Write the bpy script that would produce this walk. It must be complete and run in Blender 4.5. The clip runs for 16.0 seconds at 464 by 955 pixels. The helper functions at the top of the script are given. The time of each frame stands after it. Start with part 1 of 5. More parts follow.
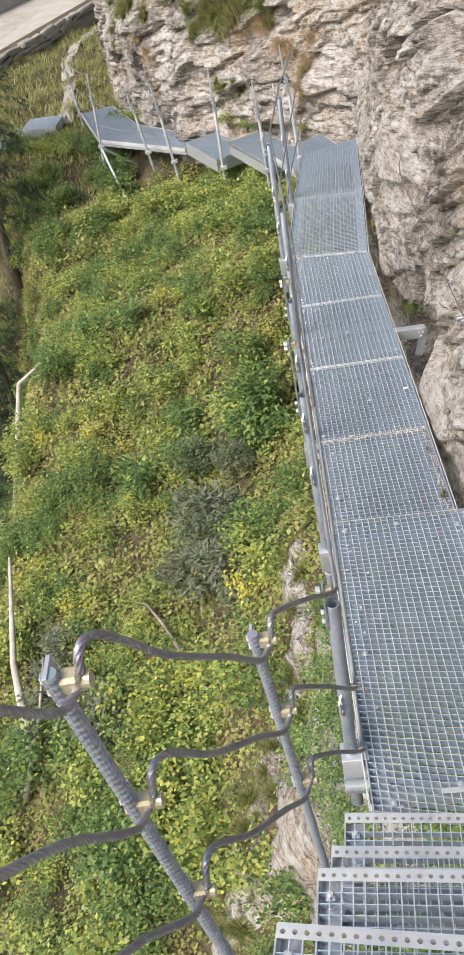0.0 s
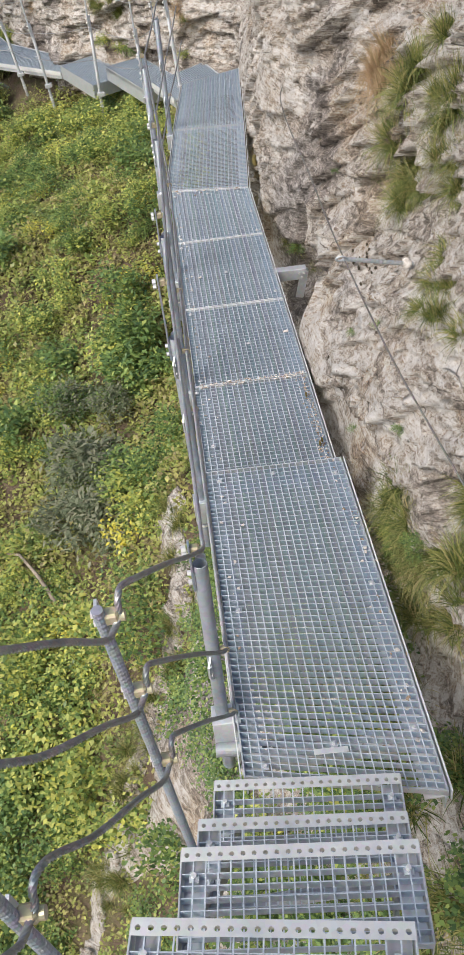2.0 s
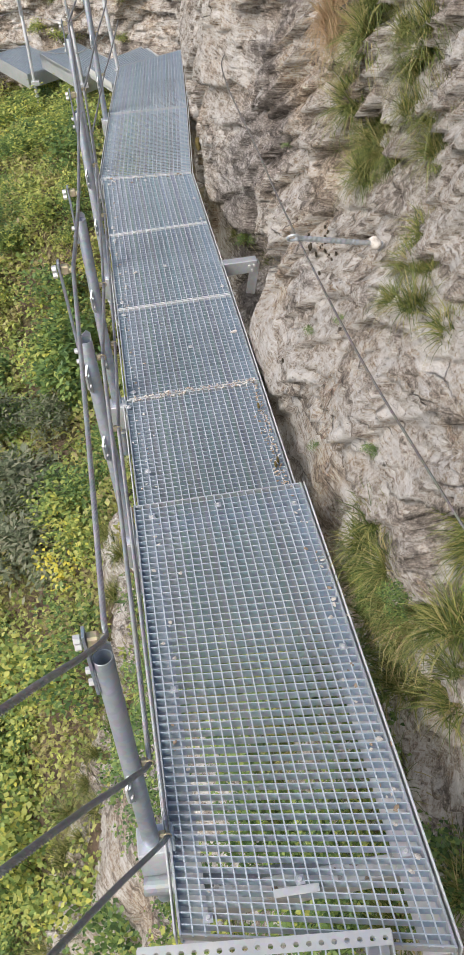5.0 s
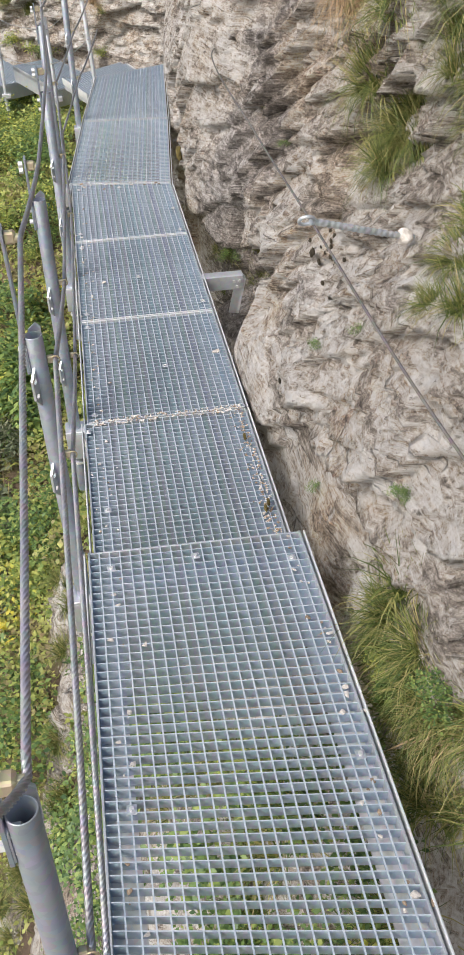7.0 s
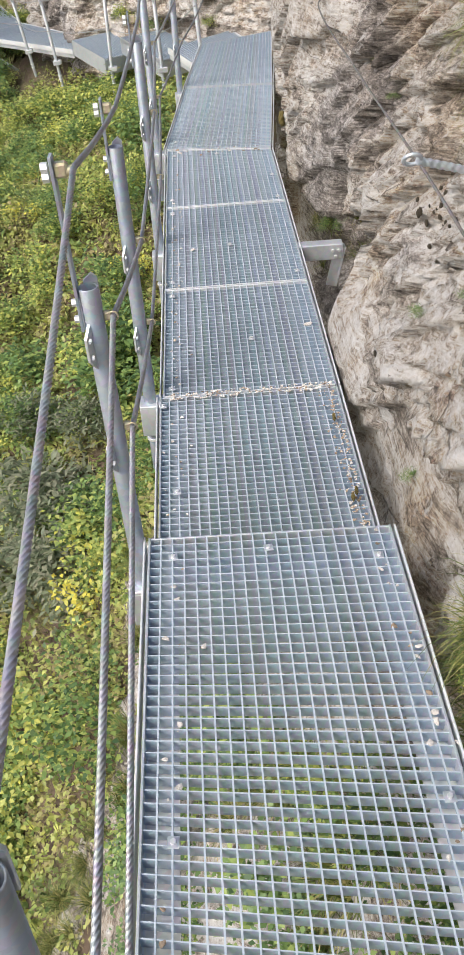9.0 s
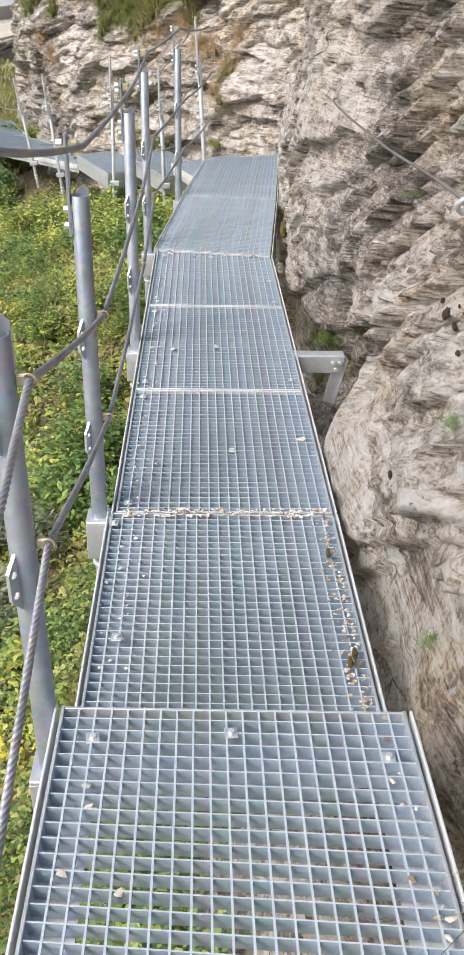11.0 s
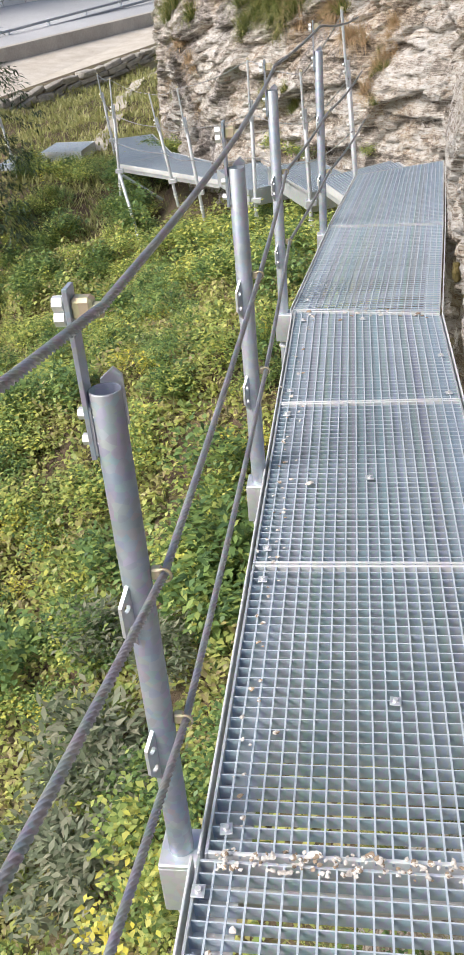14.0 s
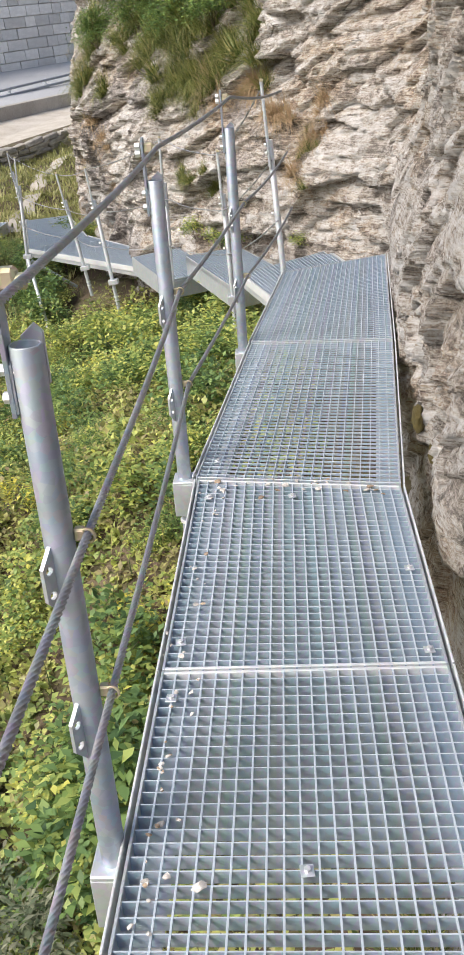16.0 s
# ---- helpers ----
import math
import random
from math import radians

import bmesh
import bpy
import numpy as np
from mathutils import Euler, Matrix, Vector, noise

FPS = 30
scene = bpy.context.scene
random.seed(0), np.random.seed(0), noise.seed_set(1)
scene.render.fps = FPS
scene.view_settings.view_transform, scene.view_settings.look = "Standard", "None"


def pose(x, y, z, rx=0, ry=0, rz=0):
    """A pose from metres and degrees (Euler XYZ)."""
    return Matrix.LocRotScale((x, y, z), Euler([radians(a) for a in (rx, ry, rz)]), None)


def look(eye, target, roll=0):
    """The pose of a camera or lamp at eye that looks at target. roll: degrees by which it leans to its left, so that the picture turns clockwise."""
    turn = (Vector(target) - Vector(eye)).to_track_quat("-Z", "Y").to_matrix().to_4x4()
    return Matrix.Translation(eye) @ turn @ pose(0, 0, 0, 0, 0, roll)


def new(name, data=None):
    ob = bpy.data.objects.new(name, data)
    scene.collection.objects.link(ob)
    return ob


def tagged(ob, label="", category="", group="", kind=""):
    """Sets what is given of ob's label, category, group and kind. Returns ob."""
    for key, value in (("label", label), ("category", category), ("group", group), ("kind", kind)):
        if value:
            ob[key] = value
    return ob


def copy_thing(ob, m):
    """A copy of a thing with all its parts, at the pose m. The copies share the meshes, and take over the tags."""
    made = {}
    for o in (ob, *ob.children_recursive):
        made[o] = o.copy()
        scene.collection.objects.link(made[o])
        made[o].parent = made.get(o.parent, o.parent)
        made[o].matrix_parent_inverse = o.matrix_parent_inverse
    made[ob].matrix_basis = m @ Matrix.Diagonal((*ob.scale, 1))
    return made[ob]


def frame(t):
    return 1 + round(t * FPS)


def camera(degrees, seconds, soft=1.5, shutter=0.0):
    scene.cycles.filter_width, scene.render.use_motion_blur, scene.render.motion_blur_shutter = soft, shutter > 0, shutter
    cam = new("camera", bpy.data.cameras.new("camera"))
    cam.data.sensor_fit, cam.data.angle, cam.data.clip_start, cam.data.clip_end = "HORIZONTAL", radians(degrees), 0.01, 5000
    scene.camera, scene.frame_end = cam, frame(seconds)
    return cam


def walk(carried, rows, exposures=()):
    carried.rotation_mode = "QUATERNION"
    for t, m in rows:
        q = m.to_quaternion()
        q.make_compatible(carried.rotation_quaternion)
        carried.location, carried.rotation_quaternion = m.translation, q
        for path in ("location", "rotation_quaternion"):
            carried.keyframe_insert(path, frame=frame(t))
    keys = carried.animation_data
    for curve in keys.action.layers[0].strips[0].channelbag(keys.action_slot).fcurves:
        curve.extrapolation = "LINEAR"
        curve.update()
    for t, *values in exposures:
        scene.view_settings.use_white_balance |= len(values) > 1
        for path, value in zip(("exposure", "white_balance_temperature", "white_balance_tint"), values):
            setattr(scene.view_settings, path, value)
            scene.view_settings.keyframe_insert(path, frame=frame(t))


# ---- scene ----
cam = camera(29.1, 16.0, soft=0.95)
METRES, EYE, TILT, LEAN, TURN = 5.6, 3.0, -34.0, 9.2, 0.0
PATH = [
    (0, (-0.081, 0.68, 2.941), (-0.254, 2.31, 1.795), -10.9),
    (0.5, (-0.031, 0.733, 2.888), (-0.145, 2.317, 1.671), -8.5),
    (1, (-0.027, 0.75, 2.869), (-0.078, 2.319, 1.631), -7.4),
    (1.5, (-0.026, 0.775, 2.832), (-0.012, 2.314, 1.555), -5.8),
    (2, (-0.012, 0.881, 2.812), (0.047, 2.42, 1.536), -6.1),
    (2.5, (-0.021, 1.052, 2.718), (0.087, 2.568, 1.418), -5.8),
    (3, (-0.011, 1.144, 2.654), (0.087, 2.656, 1.348), -5.2),
    (3.5, (0.028, 1.262, 2.572), (0.107, 2.82, 1.321), -5.4),
    (4, (0.08, 1.335, 2.519), (0.225, 2.878, 1.255), -4.7),
    (4.5, (0.116, 1.415, 2.459), (0.236, 2.955, 1.187), -6.2),
    (4.7, (0.135, 1.459, 2.436), (0.259, 2.993, 1.16), -6.2),
    (6.8, (0.125, 2.02, 1.99), (0.397, 3.594, 0.786), -1.4),
    (7, (0.119, 2.077, 1.955), (0.356, 3.657, 0.753), -1.5),
    (7.5, (0.14, 2.199, 1.829), (0.394, 3.769, 0.616), -3.3),
    (8, (0.143, 2.23, 1.819), (0.47, 3.771, 0.587), -3.7),
    (8.5, (0.175, 2.265, 1.81), (0.356, 3.835, 0.583), -4.4),
    (8.8, (0.192, 2.28, 1.766), (0.237, 3.867, 0.55), -5.0),
    (9, (0.2, 2.317, 1.745), (0.216, 3.905, 0.529), -4.0),
    (9.5, (0.172, 2.435, 1.657), (0.255, 4.14, 0.612), 1.3),
    (9.7, (0.165, 2.492, 1.618), (0.255, 4.21, 0.603), 2.4),
    (11.8, (0.303, 3.096, 1.316), (0.322, 4.841, 0.34), -0.5),
    (12, (0.315, 3.15, 1.325), (0.307, 4.895, 0.348), -1.4),
    (12.5, (0.324, 3.245, 1.359), (0.223, 4.983, 0.374), -2.6),
    (13, (0.276, 3.502, 1.368), (0.122, 5.231, 0.376), -3.6),
    (13.4, (0.285, 3.735, 1.376), (0.088, 5.461, 0.386), -4.1),
    (14, (0.278, 4.071, 1.374), (-0.003, 5.788, 0.388), -5.2),
    (14.5, (0.3, 4.344, 1.33), (0.021, 6.059, 0.341), -6.4),
    (15, (0.314, 4.662, 1.25), (0.168, 6.471, 0.409), -3.4),
    (15.5, (0.296, 5.019, 1.236), (0.169, 6.822, 0.38), -3.4),
    (16, (0.321, 5.382, 1.253), (0.173, 7.18, 0.39), -4.3),
]
walk(cam, [(t, look(eye, target, roll)) for t, eye, target, roll in PATH],
     [(0, 0.62), (0.5, 0.53), (2, 0.5), (4, 0.42), (4.7, 0.45), (7, 0.55), (8.5, 0.63), (9.5, 0.74), (12, 0.78), (14.5, 0.80), (16, 0.74)])

# ---- light ----
world = bpy.data.worlds.new("world")
scene.world = world
world.use_nodes = True
wn, wl = world.node_tree.nodes, world.node_tree.links
sky = wn.new("ShaderNodeTexSky")
sky.sky_type, sky.sun_disc = "NISHITA", False
sky.sun_elevation, sky.sun_rotation = radians(44), radians(236)
sky.air_density, sky.dust_density, sky.ozone_density = 1.0, 4.0, 1.0
wn["Background"].inputs["Strength"].default_value = 0.105
wl.new(sky.outputs[0], wn["Background"].inputs["Color"])
sun = new("sun", bpy.data.lights.new("sun", "SUN"))
sun.data.energy, sun.data.angle, sun.data.color = 2.1, radians(36), (1.0, 0.955, 0.90)
sun.matrix_world = look((-9.6, -6.4, 11.2), (0, 0, 0))


# ---- materials ----
def material(name):
    m = bpy.data.materials.new(name)
    m.use_nodes = True
    return m, m.node_tree.nodes, m.node_tree.links, m.node_tree.nodes["Principled BSDF"]


def coords(n, l, kind="Object", scale=(1, 1, 1), turn=(0, 0, 0)):
    tc, mp = n.new("ShaderNodeTexCoord"), n.new("ShaderNodeMapping")
    mp.inputs["Scale"].default_value = scale
    mp.inputs["Rotation"].default_value = turn
    l.new(tc.outputs[kind], mp.inputs["Vector"])
    return mp.outputs["Vector"]


def noise_tex(n, l, vec, scale, detail=6, rough=0.6, distort=0.0):
    t = n.new("ShaderNodeTexNoise")
    t.inputs["Scale"].default_value, t.inputs["Detail"].default_value = scale, detail
    t.inputs["Roughness"].default_value, t.inputs["Distortion"].default_value = rough, distort
    l.new(vec, t.inputs["Vector"])
    return t.outputs["Fac"]


def ramp(n, l, fac, stops):
    r = n.new("ShaderNodeValToRGB")
    while len(r.color_ramp.elements) < len(stops):
        r.color_ramp.elements.new(0.5)
    for e, (p, c) in zip(r.color_ramp.elements, stops):
        e.position, e.color = p, (*c, 1) if len(c) == 3 else c
    l.new(fac, r.inputs["Fac"])
    return r.outputs["Color"]


def mix(n, l, fac, a, b, how="MIX"):
    x = n.new("ShaderNodeMix")
    x.data_type, x.blend_type = "RGBA", how
    for key, val in ((0, fac), (6, a), (7, b)):
        if isinstance(val, (int, float)):
            x.inputs[key].default_value = val
        elif isinstance(val, tuple):
            x.inputs[key].default_value = (*val, 1)
        else:
            l.new(val, x.inputs[key])
    return x.outputs[2]


def bump(n, l, bsdf, height, strength, distance=0.01):
    b = n.new("ShaderNodeBump")
    b.inputs["Strength"].default_value, b.inputs["Distance"].default_value = strength, distance
    l.new(height, b.inputs["Height"])
    l.new(b.outputs["Normal"], bsdf.inputs["Normal"])


def galvanised(name, light=(0.62, 0.65, 0.68), dark=(0.40, 0.43, 0.47), metal=0.6, rough=0.45, lit_top=None):
    """The last argument is a lighter colour painted on faces that look up, for top light and boot wear."""
    m, n, l, p = material(name)
    vec = coords(n, l)
    cells = n.new("ShaderNodeTexVoronoi")
    cells.inputs["Scale"].default_value = 70
    l.new(vec, cells.inputs["Vector"])
    stain = noise_tex(n, l, vec, 9, 5)
    grain = mix(n, l, 0.25, ramp(n, l, stain, [(0.3, dark), (0.7, light)]), cells.outputs["Color"], "SOFT_LIGHT")
    info = n.new("ShaderNodeObjectInfo")
    c = mix(n, l, 0.35, grain, ramp(n, l, info.outputs["Random"], [(0, dark), (1, light)]))
    if lit_top:
        # Light from above is mixed into the colour by how far a face looks up.
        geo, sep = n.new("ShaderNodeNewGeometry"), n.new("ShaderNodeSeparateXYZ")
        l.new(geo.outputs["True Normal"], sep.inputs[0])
        c = mix(n, l, ramp(n, l, sep.outputs[2], [(0.6, (0, 0, 0)), (0.8, (0.8, 0.8, 0.8))]), c, lit_top)
    l.new(c, p.inputs["Base Color"])
    p.inputs["Metallic"].default_value = metal
    l.new(ramp(n, l, stain, [(0.2, (rough - 0.1,) * 3), (0.8, (rough + 0.15,) * 3)]), p.inputs["Roughness"])
    bump(n, l, p, noise_tex(n, l, vec, 180, 3), 0.12, 0.002)
    return m


steel = galvanised("galvanised_steel", (0.66, 0.69, 0.73), (0.48, 0.51, 0.55))
steel_tube = galvanised("galvanised_tube", (0.44, 0.485, 0.55), (0.25, 0.29, 0.345), 0.5, 0.42)
# Bar tops are painted lighter than the sides, as lit and rubbed from above.
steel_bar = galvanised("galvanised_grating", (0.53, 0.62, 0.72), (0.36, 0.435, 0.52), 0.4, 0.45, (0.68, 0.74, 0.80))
steel_worn = galvanised("worn_galvanised", (0.78, 0.80, 0.82), (0.62, 0.64, 0.66), 0.3, 0.45)
steel_dusty = galvanised("dusty_galvanised", (0.76, 0.755, 0.74), (0.54, 0.535, 0.52), 0.1, 0.7)
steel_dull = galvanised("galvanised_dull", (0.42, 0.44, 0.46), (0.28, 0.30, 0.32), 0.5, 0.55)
bolt_mat = galvanised("zinc_bolt", (0.85, 0.86, 0.84), (0.7, 0.71, 0.7), 0.5, 0.35)
clamp_mat = galvanised("passivated_zinc", (0.72, 0.65, 0.47), (0.44, 0.35, 0.22), 0.5, 0.4)
rope_mat = galvanised("steel_rope", (0.50, 0.51, 0.53), (0.30, 0.31, 0.33), 0.7, 0.42)
rope_dark = galvanised("weathered_rope", (0.22, 0.21, 0.20), (0.12, 0.115, 0.11), 0.3, 0.6)


def cells_tex(n, l, vec, feature="F1"):
    v = n.new("ShaderNodeTexVoronoi")
    v.feature = feature
    v.inputs["Scale"].default_value = 1.0
    l.new(vec, v.inputs["Vector"])
    return v


def rock_material():
    """Foliated schist: streaks along the bedding, broken into blocks, with cracks, rust and dark lichen."""
    m, n, l, p = material("schist")
    flat = coords(n, l)
    wob = n.new("ShaderNodeTexNoise")
    wob.inputs["Scale"].default_value, wob.inputs["Detail"].default_value = 2.2, 5
    l.new(flat, wob.inputs["Vector"])
    shift = n.new("ShaderNodeVectorMath")
    shift.operation = "MULTIPLY_ADD"
    l.new(wob.outputs["Color"], shift.inputs[0])
    shift.inputs[1].default_value = (0.06, 0.06, 0.06)
    l.new(flat, shift.inputs[2])

    def bedded(scale):
        mp = n.new("ShaderNodeMapping")
        mp.inputs["Rotation"].default_value = (radians(24), radians(-16), 0)
        mp.inputs["Scale"].default_value = scale
        l.new(shift.outputs[0], mp.inputs["Vector"])
        return mp.outputs["Vector"]

    streak = noise_tex(n, l, bedded((2.6, 2.6, 30)), 1.5, 12, 0.74, 0.2)
    wide = noise_tex(n, l, bedded((1.0, 1.0, 5.0)), 1.4, 8, 0.65, 0.3)
    blotch = noise_tex(n, l, flat, 1.3, 7, 0.62)
    tone = noise_tex(n, l, flat, 0.8, 6, 0.6)
    fine = noise_tex(n, l, flat, 75, 6, 0.8)
    grit = noise_tex(n, l, flat, 14, 9, 0.75)
    big = cells_tex(n, l, bedded((2.0, 2.0, 10.0)))
    mid = cells_tex(n, l, bedded((8, 8, 27)))
    small = cells_tex(n, l, bedded((24, 24, 70)))
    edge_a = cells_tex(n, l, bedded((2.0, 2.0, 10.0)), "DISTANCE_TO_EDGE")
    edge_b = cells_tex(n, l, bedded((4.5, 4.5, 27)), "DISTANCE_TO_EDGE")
    c = ramp(n, l, streak, [(0.34, (0.25, 0.22, 0.195)), (0.42, (0.53, 0.49, 0.45)), (0.51, (0.72, 0.69, 0.65)), (0.60, (0.92, 0.91, 0.89))])
    w = ramp(n, l, wide, [(0.34, (0.40, 0.365, 0.335)), (0.45, (0.66, 0.62, 0.575)), (0.54, (0.80, 0.77, 0.735)), (0.64, (0.92, 0.91, 0.89))])
    c = mix(n, l, 0.5, c, w)
    c = mix(n, l, ramp(n, l, blotch, [(0.50, (0, 0, 0)), (0.62, (0.6, 0.6, 0.6))]), c, (0.47, 0.36, 0.245))
    c = mix(n, l, ramp(n, l, tone, [(0.53, (0, 0, 0)), (0.61, (0.72, 0.72, 0.72))]), c, (0.25, 0.245, 0.255))
    for v, lo, hi in ((big, 0.66, 1.04), (mid, 0.72, 1.04), (small, 0.8, 1.04)):
        sep = n.new("ShaderNodeSeparateColor")
        l.new(v.outputs["Color"], sep.inputs[0])
        c = mix(n, l, 1.0, c, ramp(n, l, sep.outputs[0], [(0.0, (lo, lo * 0.98, lo * 0.96)), (0.55, (hi, hi, hi))]), "MULTIPLY")
    c = mix(n, l, 0.8, c, ramp(n, l, grit, [(0.36, (0.16, 0.15, 0.14)), (0.5, (0.55, 0.545, 0.54)), (0.64, (0.92, 0.915, 0.91))]), "OVERLAY")
    c = mix(n, l, 0.75, c, ramp(n, l, fine, [(0.34, (0.15, 0.14, 0.13)), (0.66, (0.88, 0.87, 0.86))]), "OVERLAY")
    lines = noise_tex(n, l, bedded((5, 5, 75)), 1.6, 10, 0.8, 0.1)
    c = mix(n, l, 0.85, c, ramp(n, l, lines, [(0.38, (0.12, 0.105, 0.09)), (0.5, (0.52, 0.515, 0.51)), (0.62, (0.93, 0.925, 0.92))]), "OVERLAY")
    speck = noise_tex(n, l, flat, 34, 7, 0.8)
    c = mix(n, l, ramp(n, l, speck, [(0.60, (0, 0, 0)), (0.66, (0.7, 0.7, 0.7))]), c, (0.90, 0.89, 0.87))
    c = mix(n, l, ramp(n, l, speck, [(0.35, (0.75, 0.75, 0.75)), (0.41, (0, 0, 0))]), c, (0.13, 0.105, 0.085))
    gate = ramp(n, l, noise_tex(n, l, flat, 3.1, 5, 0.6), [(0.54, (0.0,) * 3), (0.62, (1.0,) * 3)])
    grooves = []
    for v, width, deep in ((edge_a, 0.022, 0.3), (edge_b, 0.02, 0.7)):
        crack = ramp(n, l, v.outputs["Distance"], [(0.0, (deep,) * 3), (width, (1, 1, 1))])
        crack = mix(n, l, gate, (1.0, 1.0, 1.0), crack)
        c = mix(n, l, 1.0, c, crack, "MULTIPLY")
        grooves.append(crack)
    lich = noise_tex(n, l, flat, 7.5, 6, 0.7)
    c = mix(n, l, ramp(n, l, lich, [(0.645, (0, 0, 0)), (0.70, (0.85, 0.85, 0.85))]), c, (0.075, 0.06, 0.045))
    white = noise_tex(n, l, flat, 5.2, 7, 0.7)
    c = mix(n, l, ramp(n, l, white, [(0.60, (0, 0, 0)), (0.66, (0.75, 0.75, 0.75))]), c, (0.86, 0.85, 0.83))
    c = mix(n, l, 1.0, c, (0.74, 0.735, 0.735), "MULTIPLY")
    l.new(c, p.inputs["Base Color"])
    p.inputs["Roughness"].default_value = 0.86
    h = mix(n, l, 0.5, ramp(n, l, streak, [(0.35, (0, 0, 0)), (0.65, (1, 1, 1))]), ramp(n, l, grit, [(0.3, (0, 0, 0)), (0.7, (1, 1, 1))]))
    h = mix(n, l, 0.4, h, mid.outputs["Color"])
    h = mix(n, l, 0.25, h, small.outputs["Color"])
    h = mix(n, l, 0.75, h, mix(n, l, 1.0, grooves[0], grooves[1], "MULTIPLY"), "MULTIPLY")
    bump(n, l, p, h, 1.0, 0.045)
    return m


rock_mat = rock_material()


def plain(name, stops, scale=6.0, rough=0.85, fine=60, strength=0.4, distance=0.01, stretch=(1, 1, 1)):
    m, n, l, p = material(name)
    vec = coords(n, l, "Object", stretch)
    a, b = noise_tex(n, l, vec, scale, 6), noise_tex(n, l, vec, fine, 5, 0.7)
    info = n.new("ShaderNodeObjectInfo")
    c = mix(n, l, 0.35, ramp(n, l, a, stops), ramp(n, l, b, [(0.3, (0.25,) * 3), (0.7, (0.75,) * 3)]), "OVERLAY")
    hue = n.new("ShaderNodeHueSaturation")
    l.new(c, hue.inputs["Color"])
    v = n.new("ShaderNodeMapRange")
    v.inputs[3].default_value, v.inputs[4].default_value = 0.8, 1.2
    l.new(info.outputs["Random"], v.inputs[0])
    l.new(v.outputs[0], hue.inputs["Value"])
    l.new(hue.outputs[0], p.inputs["Base Color"])
    p.inputs["Roughness"].default_value = rough
    bump(n, l, p, b, strength, distance)
    return m


soil_mat = plain("soil_and_moss", [(0.3, (0.05, 0.036, 0.025)), (0.46, (0.12, 0.085, 0.06)), (0.56, (0.11, 0.10, 0.045)), (0.7, (0.23, 0.17, 0.12))], 3.5, 0.95, 40, 0.8, 0.03)
chip_mat = plain("stone_chip", [(0.3, (0.40, 0.36, 0.32)), (0.6, (0.72, 0.69, 0.65))], 30, 0.8)
brown_chip_mat = plain("brown_stone_chip", [(0.3, (0.16, 0.11, 0.07)), (0.6, (0.42, 0.33, 0.24))], 30, 0.85)
asphalt_mat = plain("asphalt", [(0.3, (0.44, 0.45, 0.47)), (0.7, (0.56, 0.57, 0.59))], 0.4, 0.85, 30, 0.2)
concrete_mat = plain("concrete", [(0.3, (0.34, 0.31, 0.27)), (0.7, (0.50, 0.47, 0.42))], 1.2, 0.85, 25, 0.2)
gravel_mat = plain("gravel_path", [(0.3, (0.46, 0.41, 0.34)), (0.7, (0.60, 0.56, 0.50))], 2.5, 0.9, 40, 0.4)
block_mat = plain("stone_block", [(0.3, (0.76, 0.73, 0.68)), (0.7, (0.90, 0.87, 0.82))], 3.0, 0.85, 25, 0.3)
wallstone_mat = plain("wall_stone", [(0.3, (0.22, 0.21, 0.19)), (0.7, (0.48, 0.45, 0.40))], 3.0, 0.9, 25, 0.4)
bark_mat = plain("bark", [(0.3, (0.09, 0.07, 0.05)), (0.7, (0.2, 0.16, 0.12))], 8, 0.9, 60, 0.6, 0.01, (1, 1, 0.2))
deadwood_mat = plain("dead_wood", [(0.3, (0.17, 0.14, 0.11)), (0.7, (0.34, 0.29, 0.24))], 8, 0.9, 60, 0.6, 0.01)


bleached_mat = plain("bleached_wood", [(0.3, (0.40, 0.36, 0.30)), (0.7, (0.58, 0.54, 0.46))], 8, 0.9, 60, 0.6, 0.01)


def leaf_material(name, stops, patch=0.0, patch_stops=None, rough=0.5):
    stops = [(p, (c[0] * 1.2, c[1] * 1.2, c[2] * 1.6)) for p, c in stops]
    patch_stops = patch_stops and [(p, (c[0] * 1.2, c[1] * 1.2, c[2] * 1.6)) for p, c in patch_stops]
    m, n, l, p = material(name)
    geo = n.new("ShaderNodeNewGeometry")
    c = ramp(n, l, geo.outputs["Random Per Island"], stops)
    if patch_stops:
        tc = n.new("ShaderNodeNewGeometry")
        area = noise_tex(n, l, tc.outputs["Position"], patch, 4, 0.6)
        c = mix(n, l, 0.6, c, ramp(n, l, area, patch_stops))
    l.new(c, p.inputs["Base Color"])
    p.inputs["Roughness"].default_value = rough
    p.inputs["Subsurface Weight"].default_value = 0.0
    tr = n.new("ShaderNodeBsdfTranslucent")
    l.new(c, tr.inputs["Color"])
    ms = n.new("ShaderNodeMixShader")
    ms.inputs[0].default_value = 0.3
    out = n["Material Output"]
    l.new(p.outputs[0], ms.inputs[1])
    l.new(tr.outputs[0], ms.inputs[2])
    l.new(ms.outputs[0], out.inputs["Surface"])
    return m


